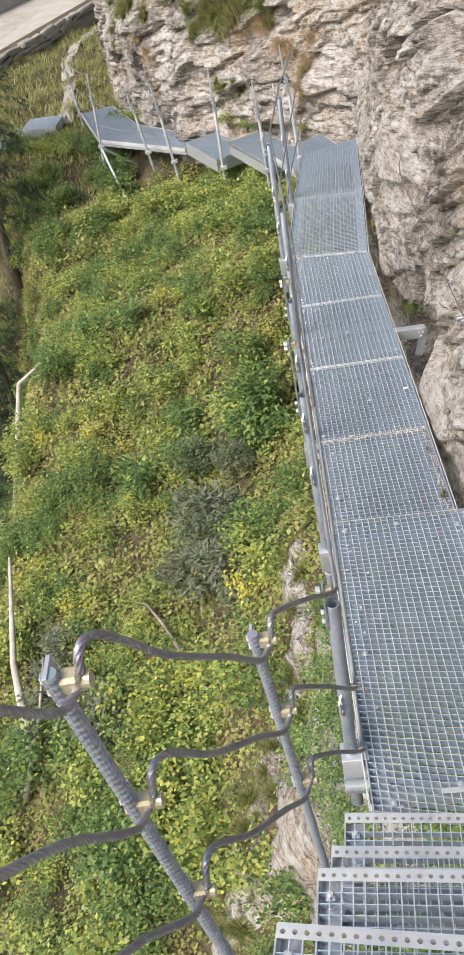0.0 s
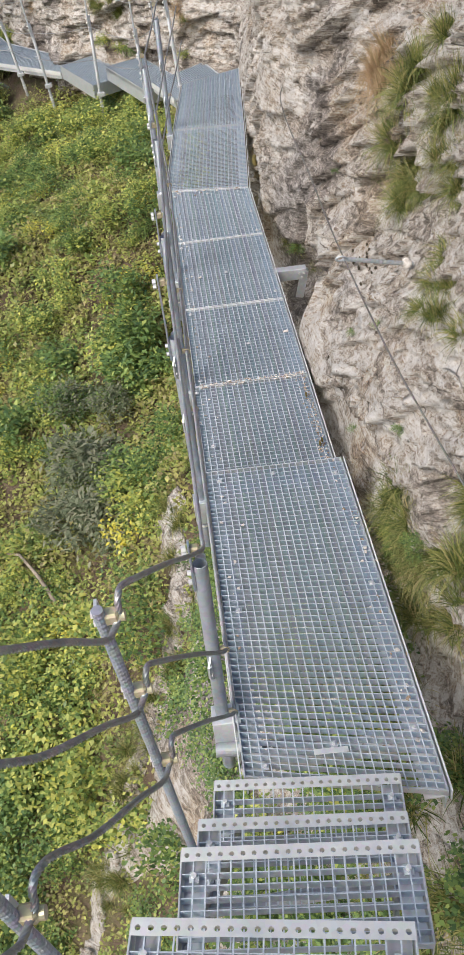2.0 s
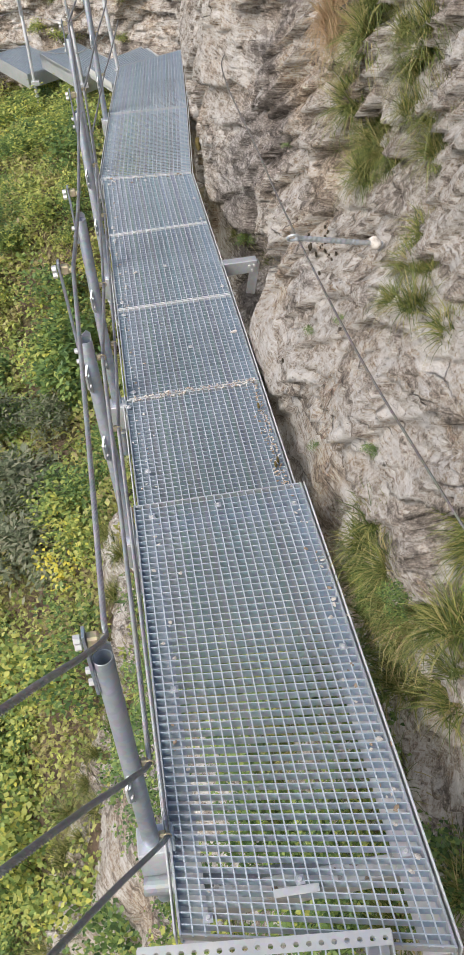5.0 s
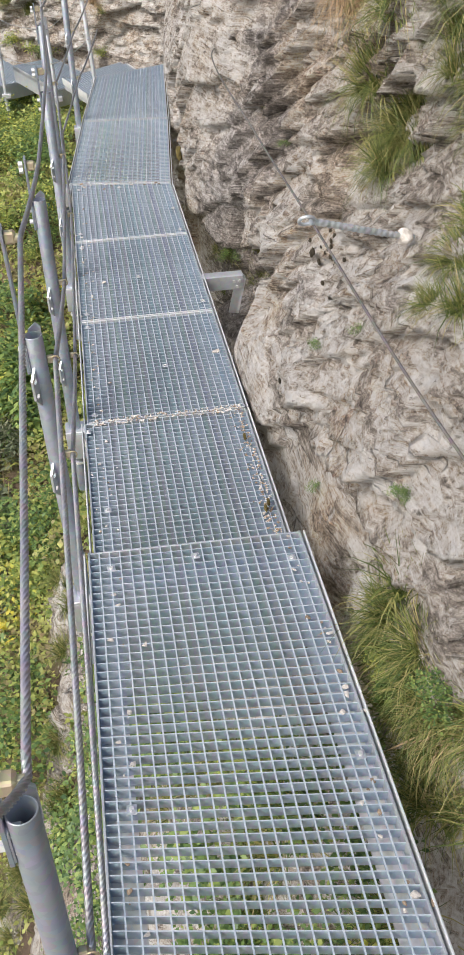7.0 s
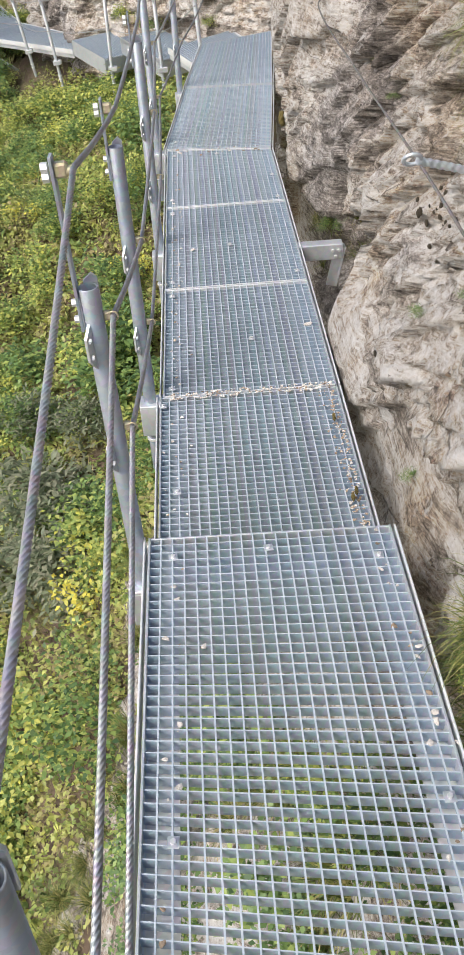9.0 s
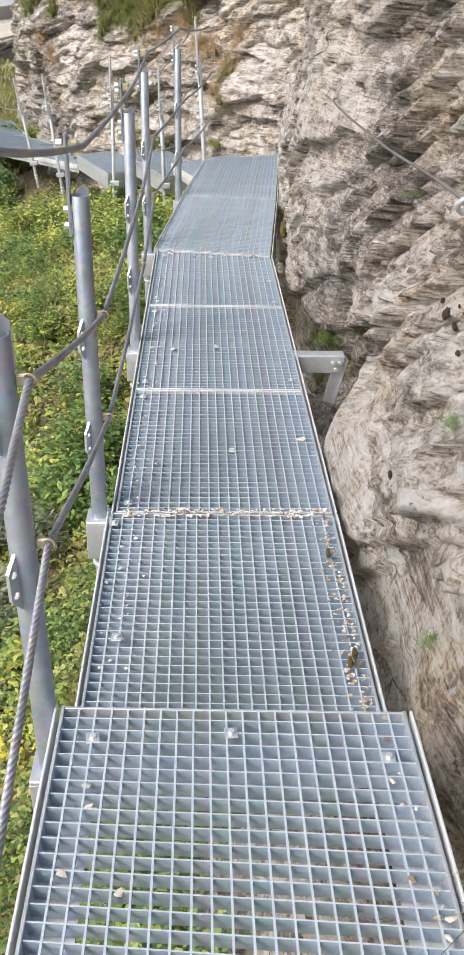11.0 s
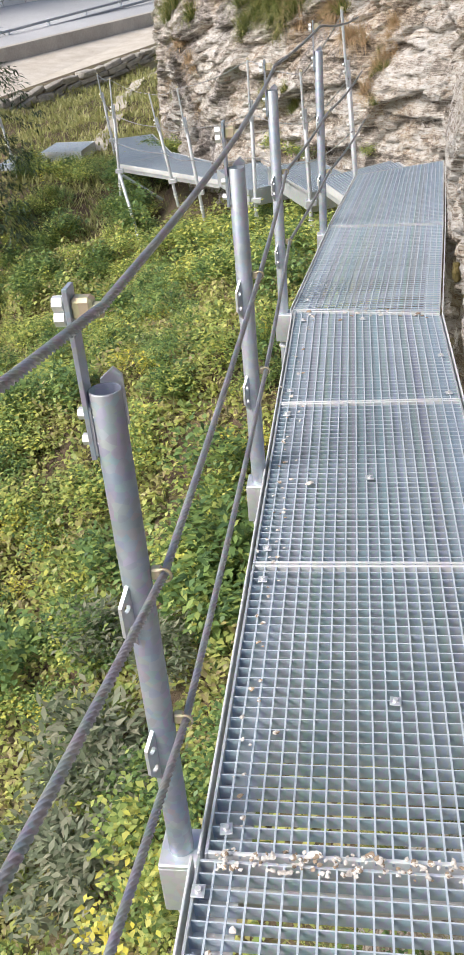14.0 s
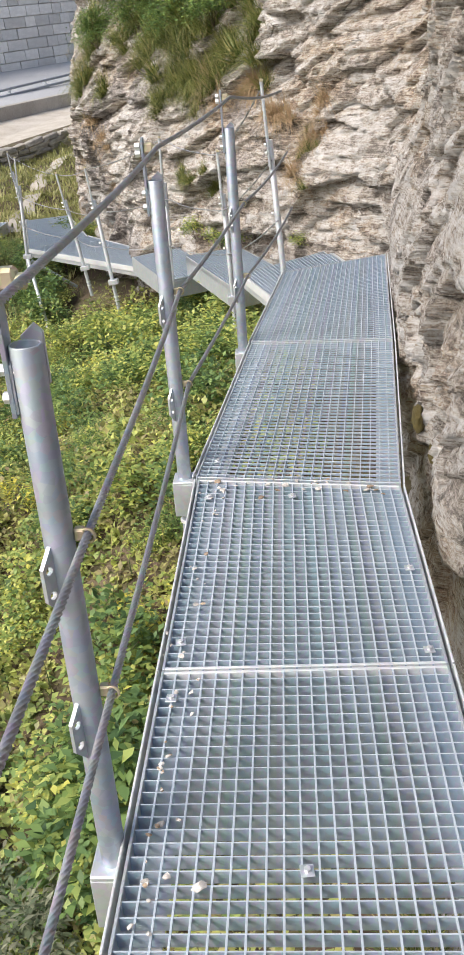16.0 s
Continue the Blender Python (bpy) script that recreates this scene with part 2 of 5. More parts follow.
G1, G2, G3, YG, YL, OL, BR = (0.08, 0.13, 0.03), (0.19, 0.28, 0.06), (0.34, 0.40, 0.085), (0.51, 0.51, 0.11), (0.62, 0.55, 0.07), (0.27, 0.25, 0.09), (0.26, 0.17, 0.09)
leaf_cover = leaf_material("ground_cover_leaf", [(0, G1), (0.3, OL), (0.5, G2), (0.75, G3), (0.93, (0.46, 0.48, 0.10)), (1, BR)], 3.0, [(0.32, (0.035, 0.07, 0.02)), (0.41, (0.20, 0.28, 0.06)), (0.48, (0.48, 0.49, 0.11)), (0.53, (0.30, 0.21, 0.11)), (0.59, (0.52, 0.56, 0.11)), (0.68, (0.10, 0.19, 0.05))])
leaf_green = leaf_material("bramble_leaf", [(0, (0.05, 0.10, 0.03)), (0.4, (0.14, 0.23, 0.06)), (0.75, G2), (1, G3)])
leaf_lime = leaf_material("young_leaf", [(0, G1), (0.25, G2), (0.6, G3), (0.85, YG), (1, (0.55, 0.55, 0.08))])
leaf_yellow = leaf_material("yellow_leaf", [(0, G3), (0.3, YG), (0.7, YL), (1, (0.58, 0.52, 0.06))])
leaf_grey = leaf_material("mugwort_leaf", [(0, (0.09, 0.12, 0.05)), (0.5, (0.17, 0.20, 0.09)), (1, (0.29, 0.29, 0.155))])
leaf_dark = leaf_material("conifer_needle", [(0, (0.025, 0.045, 0.018)), (0.6, (0.05, 0.08, 0.03)), (1, (0.09, 0.11, 0.04))])
grass_mat = leaf_material("grass_blade", [(0, (0.04, 0.065, 0.012)), (0.4, (0.11, 0.15, 0.03)), (0.75, (0.26, 0.27, 0.06)), (1, (0.42, 0.35, 0.13))])
straw_mat = leaf_material("dry_grass_blade", [(0, (0.34, 0.24, 0.11)), (0.5, (0.46, 0.33, 0.16)), (1, (0.26, 0.22, 0.08))])


# ---- building helpers ----
def mesh_of(name, verts, faces, mat, smooth=False):
    me = bpy.data.meshes.new(name)
    me.from_pydata([tuple(v) for v in verts], [], [tuple(f) for f in faces])
    me.materials.append(mat)
    if smooth:
        me.polygons.foreach_set("use_smooth", [True] * len(me.polygons))
    me.update()
    return me


def array_mesh(name, verts, quads, mat, smooth=False):
    """A mesh from numpy arrays of corners and four-sided faces."""
    me = bpy.data.meshes.new(name)
    me.vertices.add(len(verts))
    me.vertices.foreach_set("co", np.asarray(verts, dtype=np.float32).ravel())
    k = quads.shape[1]
    me.loops.add(len(quads) * k)
    me.loops.foreach_set("vertex_index", np.asarray(quads, dtype=np.int32).ravel())
    me.polygons.add(len(quads))
    me.polygons.foreach_set("loop_start", np.arange(0, len(quads) * k, k, dtype=np.int32))
    me.polygons.foreach_set("loop_total", np.full(len(quads), k, dtype=np.int32))
    me.materials.append(mat)
    me.update(calc_edges=True)
    if smooth:
        me.polygons.foreach_set("use_smooth", [True] * len(me.polygons))
    me.validate()
    return me


def from_bm(name, bm, mat, smooth=False):
    me = bpy.data.meshes.new(name)
    bm.to_mesh(me)
    bm.free()
    me.materials.append(mat)
    if smooth:
        me.polygons.foreach_set("use_smooth", [True] * len(me.polygons))
    return me


def under(ob, parent):
    ob.parent = parent
    return ob


def part(name, me, parent, m=None, label=""):
    """One mesh as a part of a thing, in the thing's own coordinates."""
    ob = new(name, me)
    ob.parent = parent
    if m is not None:
        ob.matrix_basis = m
    if label:
        tagged(ob, label)
    return ob


def bm_box(bm, size, m=Matrix(), bevel=0.0):
    r = bmesh.ops.create_cube(bm, size=1.0, matrix=m @ Matrix.Diagonal((*size, 1)))
    if bevel:
        edges = {e for v in r["verts"] for e in v.link_edges}
        bmesh.ops.bevel(bm, geom=list(edges), offset=bevel, segments=1, affect="EDGES")


def box_mesh(name, size, mat, bevel=0.0):
    bm = bmesh.new()
    bm_box(bm, size, Matrix(), bevel)
    return from_bm(name, bm, mat)


def rod_mesh(name, r, length, mat, sides=12, z0=0.0):
    bm = bmesh.new()
    bmesh.ops.create_cone(bm, cap_ends=True, segments=sides, radius1=r, radius2=r, depth=length, matrix=pose(0, 0, z0 + length / 2))
    return from_bm(name, bm, mat, False)


def between(a, b):
    """The pose that lays a mesh's x axis from a to b, its z axis as upright as can be."""
    a, b = Vector(a), Vector(b)
    x = (b - a).normalized()
    up = Vector((0, 0, 1)) if abs(x.z) < 0.99 else Vector((0, 1, 0))
    y = up.cross(x).normalized()
    z = x.cross(y)
    m = Matrix((x, y, z)).transposed().to_4x4()
    m.translation = (a + b) / 2
    return m, (b - a).length


def fbm(x, y, z, octaves=4):
    return noise.fractal(Vector((x, y, z)), 0.9, 2.0, octaves)


# ---- the lie of the land ----
EDGE_Y = [-8, 0.0, 2.0, 3.0, 4.0, 4.6, 5.4, 6.1, 6.9, 7.65, 8.5, 9.4, 10.0, 11.2, 11.75, 12.3, 13.75, 15.1, 16.6, 19.6, 22.2, 27.0, 34.0]
EDGE_X = [1.3, 1.10, 0.96, 0.90, 0.77, 0.76, 0.83, 0.90, 0.88, 0.71, 0.74, 0.81, 0.86, 1.00, 0.90, 0.45, -0.28, -1.10, -1.95, -2.80, -3.35, -2.2, 3.0]


def rock_plan(s):
    """The foot of the rock at deck height, by the way along it."""
    return float(np.interp(s, EDGE_Y, EDGE_X)), s


def smooth01(v):
    v = min(1.0, max(0.0, v))
    return v * v * (3 - 2 * v)


CREST_Y = [2.0, 6.0, 9.0, 11.0, 12.0, 14.0, 16.0, 18.0, 20.0, 22.0, 40.0]
CREST_X = [-3.6, -3.4, -3.2, -3.15, -3.3, -3.75, -4.2, -4.7, -5.6, -7.0, -8.0]


def ground_z(x, y):
    yy = min(y, 10.4)
    z = -1.62 + 0.43 * (x + 0.6) + 0.36 * (yy - 8.5)
    if y < 7:
        z -= 0.13 * (7 - y) ** 1.25 if y > -2 else 0.13 * 9 ** 1.25
    if yy < y:
        z -= 0.05 * (y - 10.4)
    far = smooth01((y - 12.0) / 6.0)
    flat = -1.12 + 0.045 * (y - 19) + 0.02 * (x + 4)
    z = z * (1 - far) + flat * far
    if y < 8 and x > -1.3:
        z += 0.85 * (min(x, 0.6) + 1.3) * smooth01((8 - y) / 2.5)
    crest = float(np.interp(y, CREST_Y, CREST_X))
    if x < crest:
        d = crest - x
        z -= 1.9 * d * smooth01(d / 0.7)
    z = max(z, -26.0 + 0.004 * y)
    if -12 < x < 3 and -6 < y < 40:
        z += 0.16 * fbm(x * 0.9, y * 0.9, 3.1) + 0.05 * fbm(x * 3.1, y * 3.1, 7.7)
    return z


# ---- ground ----
def spread(dense_a, dense_b, step, lo, hi):
    mid = list(np.arange(dense_a, dense_b + step / 2, step))
    left, right, w = [], [], step
    p = dense_a
    while p > lo:
        w *= 1.35
        p -= w
        left.append(max(p, lo))
    p, w = dense_b, step
    while p < hi:
        w *= 1.35
        p += w
        right.append(min(p, hi))
    return np.array(left[::-1] + mid + right)


def build_ground():
    xs, ys = spread(-6.0, 1.6, 0.1, -2500, 2500), spread(-1.0, 20.0, 0.12, -2500, 2500)
    verts = np.array([(x, y, ground_z(x, y)) for y in ys for x in xs])
    nx, ny = len(xs), len(ys)
    i = np.arange((nx - 1) * (ny - 1))
    a = (i // (nx - 1)) * nx + i % (nx - 1)
    quads = np.stack([a, a + 1, a + nx + 1, a + nx], 1)
    ob = new("ground", array_mesh("ground", verts, quads, soil_mat, True))
    tagged(ob, "steep slope of dark soil, moss and dry litter", "ground", kind="structure")


build_ground()


# ---- rock wall ----
STRATA = Euler((radians(24), radians(-16), 0)).to_matrix()


def rock_offset(s, z):
    """How far the face lies behind the plan's line: it leans back above and juts out below."""
    lean = float(np.interp(s, [0, 4, 6, 7.5, 9, 11, 13, 16, 22], [0.42, 0.40, 0.34, 0.2, 0.22, 0.3, 0.32, 0.25, 0.2]))
    if z >= 0.4:
        off = lean * (z - 0.4)
    elif z >= -0.3 or 7.0 < s < 11.3 or s > 11.6:
        off = (0.08 if 5.8 < s < 7.0 else 0.0) * smooth01((0.4 - z) / 0.5)
    else:
        d = -0.3 - z
        off = (0.08 if 5.8 < s < 7.0 else 0.0) - 0.65 * min(d, 1.2) - 0.25 * max(0.0, d - 1.2) - 0.06 * smooth01(d / 0.5)
    if z < 0.45 and 3.9 < s < 6.0:
        foot = (rock_plan(s)[0] - 0.675) * smooth01((0.45 - z) / 0.5) + 0.5 * max(0.0, -0.12 - z)
        w = smooth01((s - 3.9) / 0.4) * smooth01((6.0 - s) / 0.5)
        off = off * (1 - w) - foot * w
    if z > 2.6:
        off += 0.5 * (z - 2.6)
    return off


def slab(q, size, amount, tilt, seed):
    """Broken slabs: each a flat facet, set back and tilted by chance."""
    p = Vector((q.x / size[0], q.y / size[1], q.z / size[2])) + Vector((seed, seed * 1.7, seed * 0.3))
    c = noise.voronoi(p)[1][0]
    r = noise.noise_vector(c * 3.17 + Vector((seed, 0.37, 0.71)))
    d = p - c
    return amount * r.x * 1.6 + tilt * (d.x * r.y + d.y * r.z + d.z * (0.6 + r.x))


def rock_relief(x, y, z):
    p = Vector((x, y, z))
    w = noise.noise_vector(p * 1.6) * 0.05
    q = STRATA @ (p + w)
    d = 0.14 * noise.fractal(p * 0.6, 0.9, 2.0, 2)
    d += slab(q, (0.85, 0.85, 0.42), 0.09, 0.12, 3.3)
    d += slab(q, (0.36, 0.42, 0.16), 0.042, 0.07, 11.9)
    d += slab(q, (0.17, 0.2, 0.065), 0.016, 0.034, 23.1)
    d += slab(q, (0.085, 0.1, 0.04), 0.008, 0.018, 41.7)
    d += 0.02
    if 3.9 < y < 6.0 and z < 0.3:
        d = 0.03 + 0.05 * math.tanh((d - 0.02) / 0.06)
    if 6.6 < y < 11.4 and -1.5 < z < 1.6:
        flat = 0.025 + 0.06 * math.tanh((d - 0.02) / 0.08)
        d += (flat - d) * smooth01((y - 6.6) / 0.4) * smooth01((1.6 - z) / 0.8)
    return d


def rock_normal(s):
    x0, _ = rock_plan(s - 0.3)
    x1, _ = rock_plan(s + 0.3)
    return Vector((0.6, -(x1 - x0), 0)).normalized()


def rock_point(s, z):
    x, y = rock_plan(s)
    n = rock_normal(s)
    b = Vector((x, y, z)) + n * rock_offset(s, z)
    return b + n * rock_relief(b.x, b.y, b.z)


def build_rock():
    ss = np.concatenate([np.arange(-8, 1.0, 0.3), np.arange(1.0, 9.5, 0.016), np.arange(9.5, 13.0, 0.022), np.arange(13, 17, 0.035), np.arange(17, 23, 0.09), np.arange(23, 34, 0.5)])
    zs = np.concatenate([np.arange(-6, -2.0, 0.08), np.arange(-2.0, -0.5, 0.03), np.arange(-0.5, 1.8, 0.016), np.arange(1.8, 3.2, 0.03), np.arange(3.2, 7.01, 0.25)])
    verts = np.empty((len(ss), len(zs) + 1, 3), dtype=np.float32)
    for i, s in enumerate(ss):
        x, y = rock_plan(s)
        n = rock_normal(s)
        for j, z in enumerate(zs):
            b = Vector((x, y, z)) + n * rock_offset(s, z)
            verts[i, j] = b + n * rock_relief(b.x, b.y, b.z)
        verts[i, len(zs)] = Vector((x, y, 7.5)) + n * 14
    ny = len(zs) + 1
    k = np.arange((len(ss) - 1) * (ny - 1))
    a = (k // (ny - 1)) * ny + k % (ny - 1)
    quads = np.stack([a, a + 1, a + ny + 1, a + ny], 1)
    ob = new("rock_wall", array_mesh("rock_wall", verts.reshape(-1, 3), quads, rock_mat))
    tagged(ob, "pale grey and brown layered schist cliff face", "rock wall", kind="structure")


build_rock()

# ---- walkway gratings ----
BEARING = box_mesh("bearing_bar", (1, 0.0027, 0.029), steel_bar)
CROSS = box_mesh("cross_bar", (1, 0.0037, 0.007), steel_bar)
SIDE = box_mesh("side_bar", (1, 0.006, 0.044), steel, 0.001)
FLANGE = box_mesh("support_flange", (1, 0.07, 0.006), steel_dusty)
WEB = box_mesh("support_web", (1, 0.006, 0.06), steel)
END = box_mesh("end_bar", (1, 0.006, 0.03), steel, 0.001)
END_WORN = box_mesh("end_bar", (1, 0.008, 0.03), steel_worn, 0.001)
RIM = box_mesh("edge_rail", (1, 0.005, 0.055), steel_worn, 0.001)


def bar(name, me, a, b, parent, drop=0.0):
    m, length = between(a, b)
    ob = part(name, me, parent, Matrix.Translation((0, 0, -drop)) @ m @ Matrix.Diagonal((length, 1, 1, 1)))
    return ob


def joined_bars(name, me_size, pairs, mat):
    bm = bmesh.new()
    for a, b in pairs:
        m, length = between(a, b)
        bm_box(bm, (length, me_size[0], me_size[1]), m)
    return from_bm(name, bm, mat)


def panel(corners, along=False, single=True, label="", pitch=0.0303, supports=True, bright=False):
    """A grating panel: near left, near right, far right, far left. along: the deep bars run lengthwise."""
    a, b, c, d = [Vector(v) for v in corners]
    o = (a + b + c + d) / 4
    base = new("grating_panel")
    base.location = o
    tagged(base, label or "galvanised steel walkway grating panel, dusty", "grating", "walkway gratings")
    a, b, c, d = a - o, b - o, c - o, d - o
    long_n = max(2, round(((a - d).length + (b - c).length) / 2 / pitch))
    wide_n = max(2, round(((a - b).length + (d - c).length) / 2 / pitch))
    length_lines = [(a.lerp(b, i / wide_n), d.lerp(c, i / wide_n)) for i in range(1, wide_n)]
    width_lines = [(a.lerp(d, i / long_n), b.lerp(c, i / long_n)) for i in range(1, long_n)]
    deep, thin = (length_lines, width_lines) if along else (width_lines, length_lines)
    dz, tz = Vector((0, 0, -0.015)), Vector((0, 0, -0.0035))
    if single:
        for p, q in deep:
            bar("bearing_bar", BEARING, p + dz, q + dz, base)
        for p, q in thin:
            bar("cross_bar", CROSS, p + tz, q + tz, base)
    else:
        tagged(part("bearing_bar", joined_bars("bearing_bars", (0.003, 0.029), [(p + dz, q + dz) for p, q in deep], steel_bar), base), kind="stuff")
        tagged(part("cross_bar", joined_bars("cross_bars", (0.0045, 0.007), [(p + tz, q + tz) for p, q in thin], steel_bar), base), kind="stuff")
    sz = Vector((0, 0, -0.0185))
    for p, q in ((a, d), (b, c)):
        bar("side_bar", SIDE, p + sz, q + sz, base)
    run = (d - a).normalized() * 0.005
    for p, q in ((a + run, b + run), (d - run, c - run)):
        bar("end_bar", END_WORN if bright else END, p, q, base, 0.013)
    if supports:
        side = (b - a).normalized()
        for p, q, w in ((a, d, 0.038), (b, c, -0.038)):
            bar("support_flange", FLANGE, p + side * w, q + side * w, base, 0.044)
            bar("support_web", WEB, p + side * w * 0.1, q + side * w * 0.1, base, 0.07)
            bar("edge_rail", RIM, p - side * w * 0.36, q - side * w * 0.36, base, 0.022)
    return base


W = 0.632
panel([(-0.012, 2.52, 0.172), (0.625, 2.37, 0.172), (0.628, 4.112, 0.172), (-0.013, 4.13, 0.172)])
panel([(-0.004, 4.07, 0.016), (0.626, 4.05, 0.016), (0.63, 5.082, 0.008), (-0.01, 5.092, 0.008)])
for y0, y1 in ((5.105, 5.998), (6.004, 6.994), (7.0, 7.93)):
    panel([(0.0, y0, 0.0), (W, y0, 0.0), (W, y1 if y1 < 7.5 else 7.885, 0.0), (0.0, y1 if y1 < 7.5 else 7.985, 0.0)], bright=True)
panel([(-0.01, 8.0, 0.0), (0.635, 7.9, 0.0), (0.775, 9.385, 0.0), (0.128, 9.44, 0.0)], along=True)
panel([(0.128, 9.446, 0.004), (0.775, 9.391, 0.004), (0.93, 11.2, 0.004), (0.29, 10.86, 0.004)], along=True, label="galvanised grating panel fitted skew against the rock")
panel([(0.20, 10.96, -0.17), (0.90, 11.0, -0.17), (0.60, 12.25, -0.17), (-0.02, 11.65, -0.17)], False, False, "galvanised grating landing below the skew panel")


def step_panel(corners, label):
    """A broad grating step with deep side plates."""
    base = panel(corners, True, False, label, supports=False)
    a, b, c, d = [Vector(v) - base.location for v in corners]
    plate = box_mesh("side_plate", (1, 0.006, 0.15), steel)
    for p, q in ((a, b), (b, c), (c, d), (d, a)):
        bar("side_plate", plate, p, q, base, 0.093)
    return base


step_panel([(-0.11, 12.1, -0.38), (0.32, 12.45, -0.38), (-0.14, 13.65, -0.38), (-0.60, 13.38, -0.38)], "broad galvanised grating step with steel side plates")
step_panel([(-0.80, 13.35, -0.59), (-0.28, 13.72, -0.59), (-0.80, 14.9, -0.59), (-1.28, 14.5, -0.59)], "broad galvanised grating step with steel side plates")
panel([(-1.34, 15.0, -0.8), (-0.95, 15.35, -0.8), (-2.28, 17.05, -0.8), (-2.87, 16.4, -0.8)], True, False, "far galvanised grating landing along the rock")
panel([(-2.89, 16.44, -0.81), (-2.30, 17.09, -0.81), (-2.94, 18.9, -0.81), (-3.5, 18.65, -0.81)], True, False, "far galvanised grating panel leading to the path")
panel([(-5.6, 18.6, -1.15), (-4.9, 18.5, -1.15), (-4.9, 19.9, -1.15), (-5.6, 20.0, -1.15)], True, False, "far galvanised grating landing beyond the path")
step_panel([(-4.75, 18.7, -0.95), (-4.05, 18.6, -0.95), (-4.05, 19.5, -0.95), (-4.75, 19.6, -0.95)], "far pale grating step")


# ---- posts ----
HEX = rod_mesh("bolt_head", 0.011, 0.014, bolt_mat, 6, -0.007)


def tube_mesh(name, r, length, wall, mat, z0=0.0, sides=28):
    bm = bmesh.new()
    rings = []
    for rad, z in ((r, z0), (r, z0 + length - 0.0015), (r - 0.001, z0 + length), (r - wall + 0.001, z0 + length), (r - wall, z0 + length - 0.0015), (r - wall, z0)):
        rings.append([bm.verts.new((rad * math.cos(2 * math.pi * i / sides), rad * math.sin(2 * math.pi * i / sides), z)) for i in range(sides)])
    for lo, hi in zip(rings, rings[1:]):
        for i in range(sides):
            bm.faces.new((lo[i], lo[(i + 1) % sides], hi[(i + 1) % sides], hi[i]))
    return from_bm(name, bm, mat, True)


def plate_mesh(name, outline, thick, mat, holes=()):
    """A flat plate in the x-z plane with an outline, thick in y, and with round bolt holes shown as bored rings."""
    bm = bmesh.new()
    front = [bm.verts.new((x, -thick / 2, z)) for x, z in outline]
    f = bm.faces.new(front)
    r = bmesh.ops.extrude_face_region(bm, geom=[f])
    bmesh.ops.translate(bm, vec=(0, thick, 0), verts=[v for v in r["geom"] if isinstance(v, bmesh.types.BMVert)])
    bmesh.ops.recalc_face_normals(bm, faces=bm.faces[:])
    edges = [e for e in bm.edges if e.is_boundary is False]
    bmesh.ops.bevel(bm, geom=edges, offset=0.0008, segments=1, affect="EDGES")
    return from_bm(name, bm, mat)




def lug_mesh():
    """A lug with two bolt holes bored through it, thick in y."""
    bm = bmesh.new()
    t = 0.0035
    for lo, hi, zc in ((-0.056, 0.0, -0.021), (0.0, 0.056, 0.021)):
        x_out = [0.047 if lo == 0 else 0.024, 0.047, 0.047 if hi == 0 else 0.024]
        zm = (lo + hi) / 2
        z_out = -0.036 if lo < 0 else 0.036
        outer = [(0.047, zm if abs(zm) < 0.036 else z_out), (x_out[2], hi), ((x_out[2] + 0.018) / 2, hi), (0.018, hi), (0.018, zm), (0.018, lo), ((x_out[0] + 0.018) / 2, lo), (x_out[0], lo)]
        hole = [(0.034 + 0.0075 * math.cos(k * math.pi / 4), zc + 0.0075 * math.sin(k * math.pi / 4)) for k in range(8)]
        rings = [[bm.verts.new((x, y, z)) for x, z in pts] for pts in (outer, hole) for y in (-t, t)]
        for k in range(8):
            q = (k + 1) % 8
            bm.faces.new((rings[0][k], rings[0][q], rings[2][q], rings[2][k]))
            bm.faces.new((rings[3][k], rings[3][q], rings[1][q], rings[1][k]))
            bm.faces.new((rings[2][k], rings[2][q], rings[3][q], rings[3][k]))
            bm.faces.new((rings[1][k], rings[1][q], rings[0][q], rings[0][k]))
    bmesh.ops.recalc_face_normals(bm, faces=bm.faces[:])
    return from_bm("lug_plate", bm, steel)


FIN = lug_mesh()
EAR = plate_mesh("ear_plate", [(-0.016, -0.075), (0.016, -0.075), (0.016, 0.0), (0.004, 0.012), (-0.016, -0.005)], 0.007, steel)


def clamp_block():
    bm = bmesh.new()
    bm_box(bm, (0.03, 0.026, 0.03), Matrix(), 0.005)
    bmesh.ops.create_cone(bm, cap_ends=True, segments=14, radius1=0.011, radius2=0.011, depth=0.014, matrix=pose(0.018, 0, -0.004, 0, 90, 0))
    return from_bm("rope_clamp", bm, clamp_mat)


CLAMP = clamp_block()


def shackle():
    bm = bmesh.new()
    n, k = 14, 8
    rings = []
    for i in range(n + 1):
        t = math.pi * (-0.15 + 1.3 * i / n)
        cx, cz = 0.016 * math.sin(t) + 0.012, 0.016 * math.cos(t)
        rings.append([bm.verts.new((cx + 0.0035 * math.cos(2 * math.pi * j / k) * math.sin(t), 0.0035 * math.sin(2 * math.pi * j / k), cz + 0.0035 * math.cos(2 * math.pi * j / k) * math.cos(t))) for j in range(k)])
    for lo, hi in zip(rings, rings[1:]):
        for j in range(k):
            bm.faces.new((lo[j], lo[(j + 1) % k], hi[(j + 1) % k], hi[j]))
    return from_bm("shackle", bm, clamp_mat, True)


SHACKLE = shackle()


